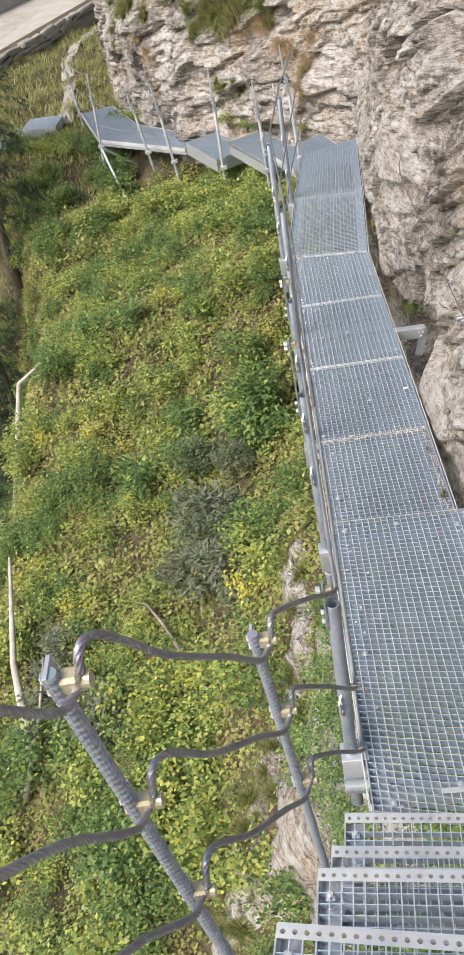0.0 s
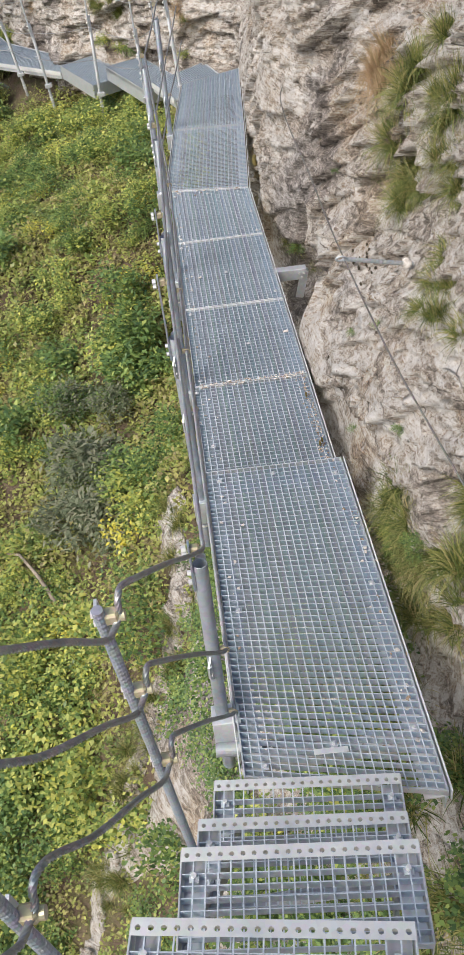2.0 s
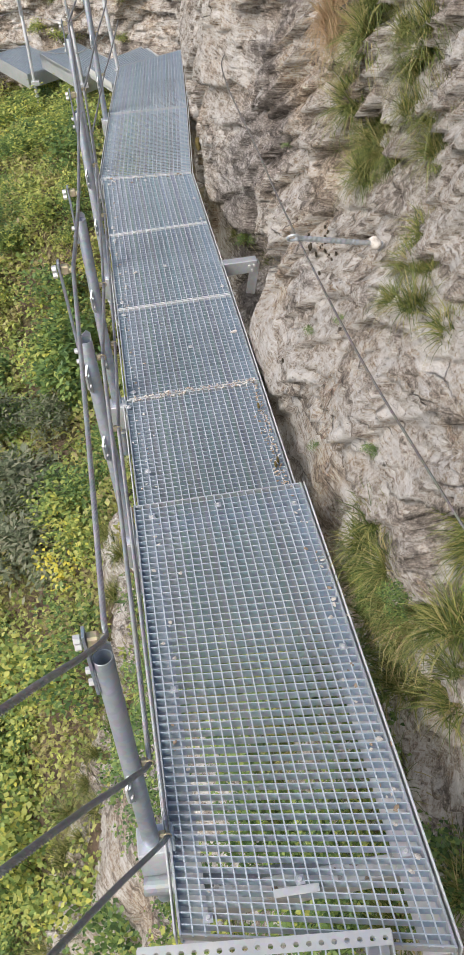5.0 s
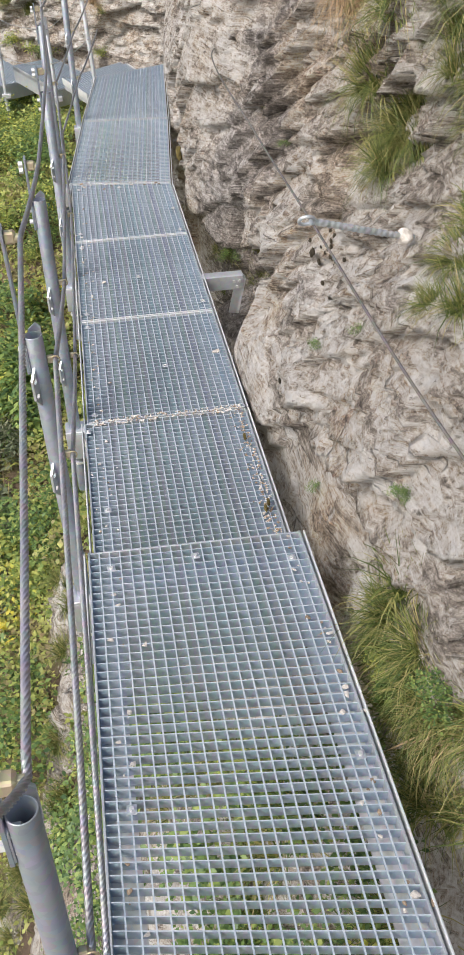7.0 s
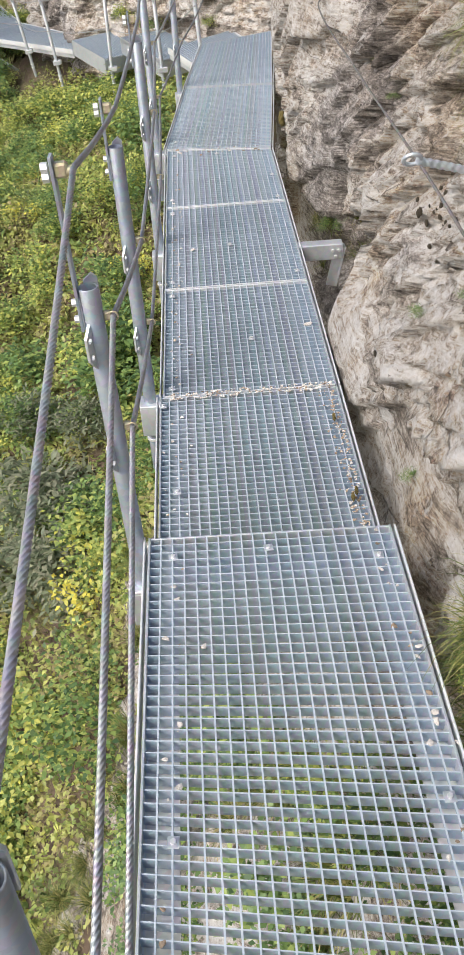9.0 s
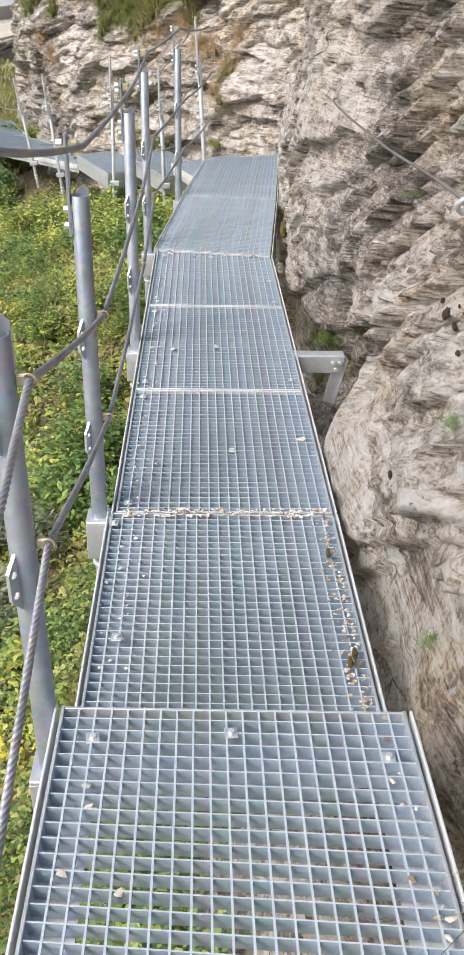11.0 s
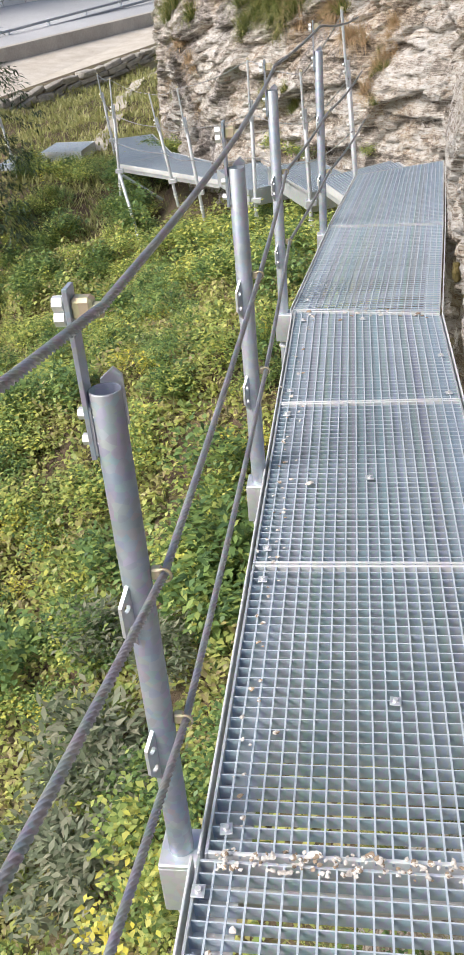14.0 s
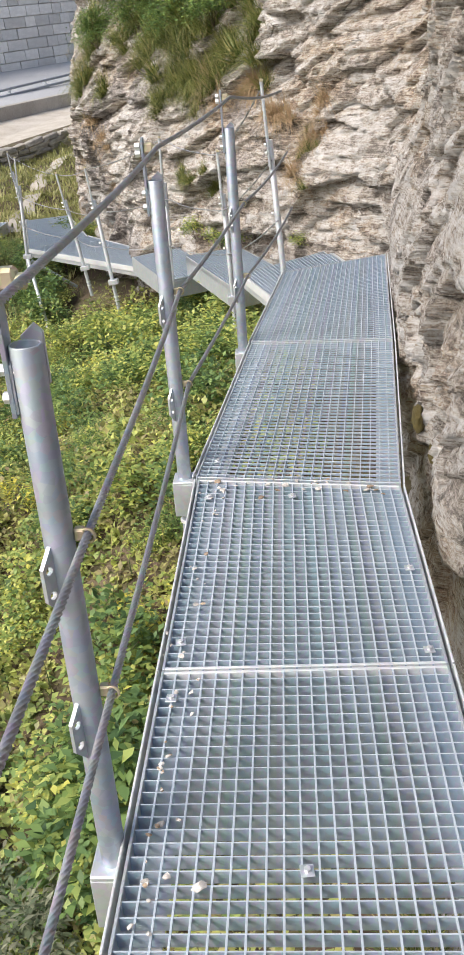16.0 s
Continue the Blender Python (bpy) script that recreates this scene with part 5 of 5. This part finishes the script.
for s, z, size in ((8.3, 0.05, 0.06), (8.15, -0.02, 0.05), (8.4, 0.12, 0.035), (6.9, -0.1, 0.04), (7.9, -0.1, 0.04)):
    moss_cushion(rock_point(s, z), size, moss_gold, "golden brown moss cushion on the rock")
for x, y in ((0.585, 4.42), (0.6, 4.45), (0.59, 4.86)):
    moss_cushion((x, y, 0.026), 0.016, moss_gold, "small brown moss clump caught in the grating")


# ---- road, walls and bank in the distance ----
def ray_xy(az, d):
    return Vector((0.32 - d * math.sin(radians(az)), 5.38 + d * math.cos(radians(az)), 0))


def wall_prism(name, left, right, z_bottom, z_top, thick, mat, label, category, kind=""):
    """A straight wall between two plan points, with its own height at either end."""
    a, b = left, right
    n = Vector((-(b - a).y, (b - a).x, 0)).normalized() * thick
    verts = []
    for p, zb, zt in ((a, z_bottom[0], z_top[0]), (b, z_bottom[1], z_top[1])):
        verts += [(p.x, p.y, zb), (p.x + n.x, p.y + n.y, zb), (p.x + n.x, p.y + n.y, zt), (p.x, p.y, zt)]
    faces = [(0, 1, 2, 3), (7, 6, 5, 4), (0, 4, 5, 1), (1, 5, 6, 2), (2, 6, 7, 3), (3, 7, 4, 0)]
    ob = new(name, mesh_of(name, verts, faces, mat))
    bm = bmesh.new()
    bm.from_mesh(ob.data)
    bmesh.ops.bevel(bm, geom=bm.edges[:], offset=0.02, segments=2, affect="EDGES")
    bmesh.ops.recalc_face_normals(bm, faces=bm.faces[:])
    bm.to_mesh(ob.data)
    bm.free()
    return tagged(ob, label, category, kind=kind)


AZ0, AZ1 = 26.0, 10.5
PL, PR = ray_xy(AZ0, 22.5), ray_xy(AZ1, 30)          # parapet
BL, BR2 = ray_xy(AZ0, 30.5), ray_xy(AZ1, 38)          # block wall
SL, SR = ray_xy(AZ0, 19.0), ray_xy(AZ1, 25)          # dry stone wall
wall_prism("parapet", PL, PR, (-1.2, -0.6), (-0.03, 0.50), 0.35, concrete_mat, "weathered concrete road parapet", "parapet", "structure")
road_v = [(PL.x, PL.y, -0.35), (PR.x, PR.y, 0.32), (BR2.x, BR2.y, 1.34), (BL.x, BL.y, 0.72), (PL.x - 14, PL.y - 12, -1.2), (BL.x - 16, BL.y - 12, 0.2), (PR.x + 6, PR.y + 14, 0.6), (BR2.x + 6, BR2.y + 14, 1.6)]
road = new("road", mesh_of("road", road_v, [(0, 1, 2, 3), (4, 0, 3, 5), (1, 6, 7, 2)], asphalt_mat))
tagged(road, "grey asphalt mountain road behind a parapet", "road", kind="structure")
led = [(SL.x, SL.y, -0.86), (SR.x, SR.y, -0.12), (PR.x, PR.y, 0.16), (PL.x, PL.y, -0.36)]
low = [(x, y, z - 0.5) for x, y, z in led]
ledge2 = new("gravel_ledge", mesh_of("gravel_ledge", led + low, [(0, 1, 2, 3), (4, 5, 1, 0), (7, 6, 5, 4), (5, 6, 2, 1), (6, 7, 3, 2), (7, 4, 0, 3)], gravel_mat))
tagged(ledge2, "pale sandy ledge below the road parapet", "ledge", kind="structure")


def stone_course_wall(name, left, right, z_bottom, z_top, size, mat, label, piece, rough_shape, lean=0.0):
    """A wall of separate stones with open joints before a dark core."""
    rng = random.Random(9)
    length = (right - left).length
    d = (right - left).normalized()
    n = Vector((d.y, -d.x, 0))
    core = wall_prism(name, left + n * -0.04, right + n * -0.04, (z_bottom[0] - 0.3, z_bottom[1] - 0.3), (z_top[0] - 0.03, z_top[1] - 0.03), 0.4, soil_mat if rough_shape else block_mat, label, "wall", "structure")
    meshes = []
    for k in range(6):
        bm = bmesh.new()
        bm_box(bm, (1, 1, 1), Matrix(), 0.16 if rough_shape else 0.015)
        for v in bm.verts:
            v.co += Vector(noise.noise_vector(v.co * 2.3 + Vector((k * 5.0, 1, 2)))) * (0.16 if rough_shape else 0.02)
        meshes.append(from_bm(piece, bm, mat))
    height = ((z_top[0] - z_bottom[0]) + (z_top[1] - z_bottom[1])) / 2
    rows = max(1, round(height / size[1]))
    ang = math.degrees(math.atan2(d.y, d.x))
    count = 0
    for r in range(rows):
        u = -rng.random() * size[0]
        while u < length and count < 300:
            w = size[0] * rng.uniform(0.6, 1.4)
            f = min(1, max(0, (u + w / 2) / length))
            zb, zt = z_bottom[0] + (z_bottom[1] - z_bottom[0]) * f, z_top[0] + (z_top[1] - z_top[0]) * f
            h = (zt - zb) / rows
            c = left + d * (u + w / 2)
            j = rng.uniform(-0.2, 0.2) if rough_shape else 0
            sl = math.degrees(math.atan2(z_bottom[1] - z_bottom[0], length))
            part(piece, meshes[rng.randrange(6)], core, Matrix.Translation((c.x + n.x * 0.02, c.y + n.y * 0.02, zb + h * (r + 0.5))) @ pose(0, 0, 0, rng.uniform(-6, 6) if rough_shape else 0, -sl + (rng.uniform(-8, 8) if rough_shape else 0), ang) @ Matrix.Diagonal((w * 0.95, 0.16 + 0.06 * rng.random(), h * (0.93 + j), 1)))
            u += w
            count += 1


stone_course_wall("stone_wall", SL, SR, (-1.45, -0.30), (-0.82, -0.07), (0.5, 0.16), wallstone_mat, "dry stone wall of rough grey rocks below the road", "stone", True)
stone_course_wall("block_wall", BL, BR2, (0.55, 1.25), (4.1, 4.6), (0.7, 0.35), block_mat, "retaining wall of pale squared stone blocks behind the road", "block", False)


def guard_rail():
    a, b = ray_xy(24, 26.2) + Vector((0, 0, 0.18)), ray_xy(10.5, 33) + Vector((0, 0, 1.0))
    g = new("guard_rail")
    tagged(g, "grey steel road guard rail on short posts", "guard rail")
    for dz in (0.0, -0.17):
        m, length = between(a + Vector((0, 0, dz)), b + Vector((0, 0, dz)))
        part("rail", box_mesh("rail", (length, 0.06, 0.07), steel_dull, 0.015), g, m)
    for i in range(6):
        p = a.lerp(b, (i + 0.3) / 6)
        part("post", box_mesh("post", (0.08, 0.1, 0.75), steel, 0.01), g, pose(p.x - 0.05, p.y + 0.06, p.z - 0.33))


guard_rail()

# winding footpath on the bank
line = [Vector((-4.35, 28.4, 0)), Vector((-4.53, 27.3, 0)), Vector((-4.75, 25.5, 0)), Vector((-4.62, 23.9, 0)), Vector((-4.3, 22.4, 0)), Vector((-4.15, 20.9, 0)), Vector((-4.0, 19.4, 0))]
pv, pf = [], []
dense = []
for p, q in zip(line, line[1:]):
    dense += [p.lerp(q, k / 6) for k in range(6)]
dense.append(line[-1])
for i, p in enumerate(dense):
    d = (dense[min(i + 1, len(dense) - 1)] - dense[max(i - 1, 0)]).normalized()
    w = 0.13 + 0.04 * math.sin(i * 1.3)
    for sgn in (-1, 0, 1):
        x, y = p.x + d.y * w * sgn, p.y - d.x * w * sgn
        pv.append((x, y, ground_z(x, y) + 0.05 + (0.03 if sgn == 0 else 0)))
for i in range(len(dense) - 1):
    for j in range(2):
        pf.append((i * 3 + j, i * 3 + j + 1, i * 3 + j + 4, i * 3 + j + 3))
path = new("footpath", mesh_of("footpath", pv, pf, concrete_mat, True))
tagged(path, "pale trodden gravel footpath on the grassy bank", "path", kind="structure")


# ---- trees below the slope ----
def conifer(seed, height, label):
    rng = np.random.default_rng(seed)
    tree = new("conifer")
    tagged(tree, label, "tree", "conifers")
    verts, faces = [], []
    for i in range(9):
        t = i / 8
        for j in range(9):
            a = 6.283 * j / 9
            r = 0.16 * height / 9 * (1 - t) + 0.01
            verts.append((r * math.cos(a) + 0.05 * math.sin(3 * t), r * math.sin(a), height * t))
    for i in range(8):
        for j in range(9):
            faces.append((i * 9 + j, i * 9 + (j + 1) % 9, i * 9 + 9 + (j + 1) % 9, i * 9 + 9 + j))
    part("trunk", mesh_of("trunk", verts, faces, bark_mat, True), tree)
    c, head, tilt, L, Wd = [], [], [], [], []
    for _ in range(110):
        t = rng.uniform(0.12, 1.0)
        a, reach = rng.uniform(0, 6.283), height * 0.24 * (1.05 - t) ** 0.8 * rng.uniform(0.7, 1.15)
        for k in range(70):
            f = rng.random() ** 0.7
            r = reach * f
            c.append((r * math.cos(a) + rng.normal(0, 0.09) * f, r * math.sin(a) + rng.normal(0, 0.09) * f, height * t - 0.35 * reach * f ** 1.6 + rng.normal(0, 0.03)))
            head.append(a + rng.normal(0, 0.9))
            tilt.append(rng.normal(-0.45, 0.35))
            L.append(rng.uniform(0.10, 0.24))
            Wd.append(rng.uniform(0.02, 0.045))
    v, q = leaf_quads(np.array(c), np.array(head), np.array(tilt), np.array(L), np.array(Wd))
    part("crown", array_mesh("crown", v, q, leaf_dark), tree)
    return tree


TREE = conifer(3, 8.0, "dark spruce standing below the slope edge")
spots = [(-8.2, 15.5, 1.0), (-9.8, 18.5, 1.1), (-7.6, 12.0, 0.9), (-10.5, 14.0, 1.2), (-8.8, 22.0, 0.8), (-12.5, 20.5, 1.1), (-7.4, 9.0, 0.85), (-10.0, 10.5, 1.1), (-7.2, 6.0, 0.8), (-11.5, 7.0, 1.2), (-13, 16, 1.2), (-4.8, 15.7, 0.75), (-5.25, 17.6, 0.7), (-4.75, 13.4, 0.5), (-4.3, 11.4, 0.45), (-5.4, 13.6, 0.62), (-5.0, 11.0, 0.6), (-6.4, 14.8, 0.85), (-5.2, 8.6, 0.6), (-6.3, 12.0, 0.8), (-5.0, 6.2, 0.6)]
for i, (x, y, sc) in enumerate(spots):
    m = pose(x, y, ground_z(x, y) - 0.1, 0, 0, i * 77) @ Matrix.Scale(sc, 4)
    if i == 0:
        TREE.matrix_basis = m
    else:
        copy_thing(TREE, m).matrix_basis = m


def dead_branch(points, r, label):
    pts = [Vector((x, y, ground_z(x, y) + dz)) for x, y, dz in points]
    verts, faces, sides = [], [], 8
    for i, p in enumerate(pts):
        d = (pts[min(i + 1, len(pts) - 1)] - pts[max(i - 1, 0)]).normalized()
        s = d.cross(Vector((0, 0, 1))).normalized()
        u = s.cross(d)
        rr = r * (1 - 0.75 * i / (len(pts) - 1))
        for j in range(sides):
            a = 6.283 * j / sides
            verts.append(p + s * rr * math.cos(a) + u * rr * math.sin(a))
    for i in range(len(pts) - 1):
        for j in range(sides):
            faces.append((i * sides + j, i * sides + (j + 1) % sides, (i + 1) * sides + (j + 1) % sides, (i + 1) * sides + j))
    faces += [tuple(range(sides)), tuple((len(pts) - 1) * sides + j for j in range(sides))]
    tagged(new("dead_branch", mesh_of("dead_branch", verts, faces, deadwood_mat if r < 0.026 else bleached_mat, True)), label, "branch", "dead branches")


dead_branch([(-1.36, 6.1, 0.12), (-1.44, 6.24, 0.24), (-1.55, 6.4, 0.22), (-1.7, 6.62, 0.27), (-1.84, 6.74, 0.24), (-1.95, 6.9, 0.2)], 0.024, "bare grey dead branch lying among the leaves")
dead_branch([(-2.9, 5.8, 0.2), (-3.1, 6.6, 0.4), (-3.15, 7.5, 0.55)], 0.055, "bleached fallen trunk lying on the slope")
dead_branch([(-3.0, 5.6, 0.1), (-2.8, 6.1, 0.3), (-2.75, 6.5, 0.4)], 0.03, "bleached fallen branch lying on the slope")
dead_branch([(-4.1, 10.2, 0.3), (-3.5, 10.4, 0.35), (-3.0, 10.6, 0.2)], 0.05, "bleached fallen branch at the slope edge")
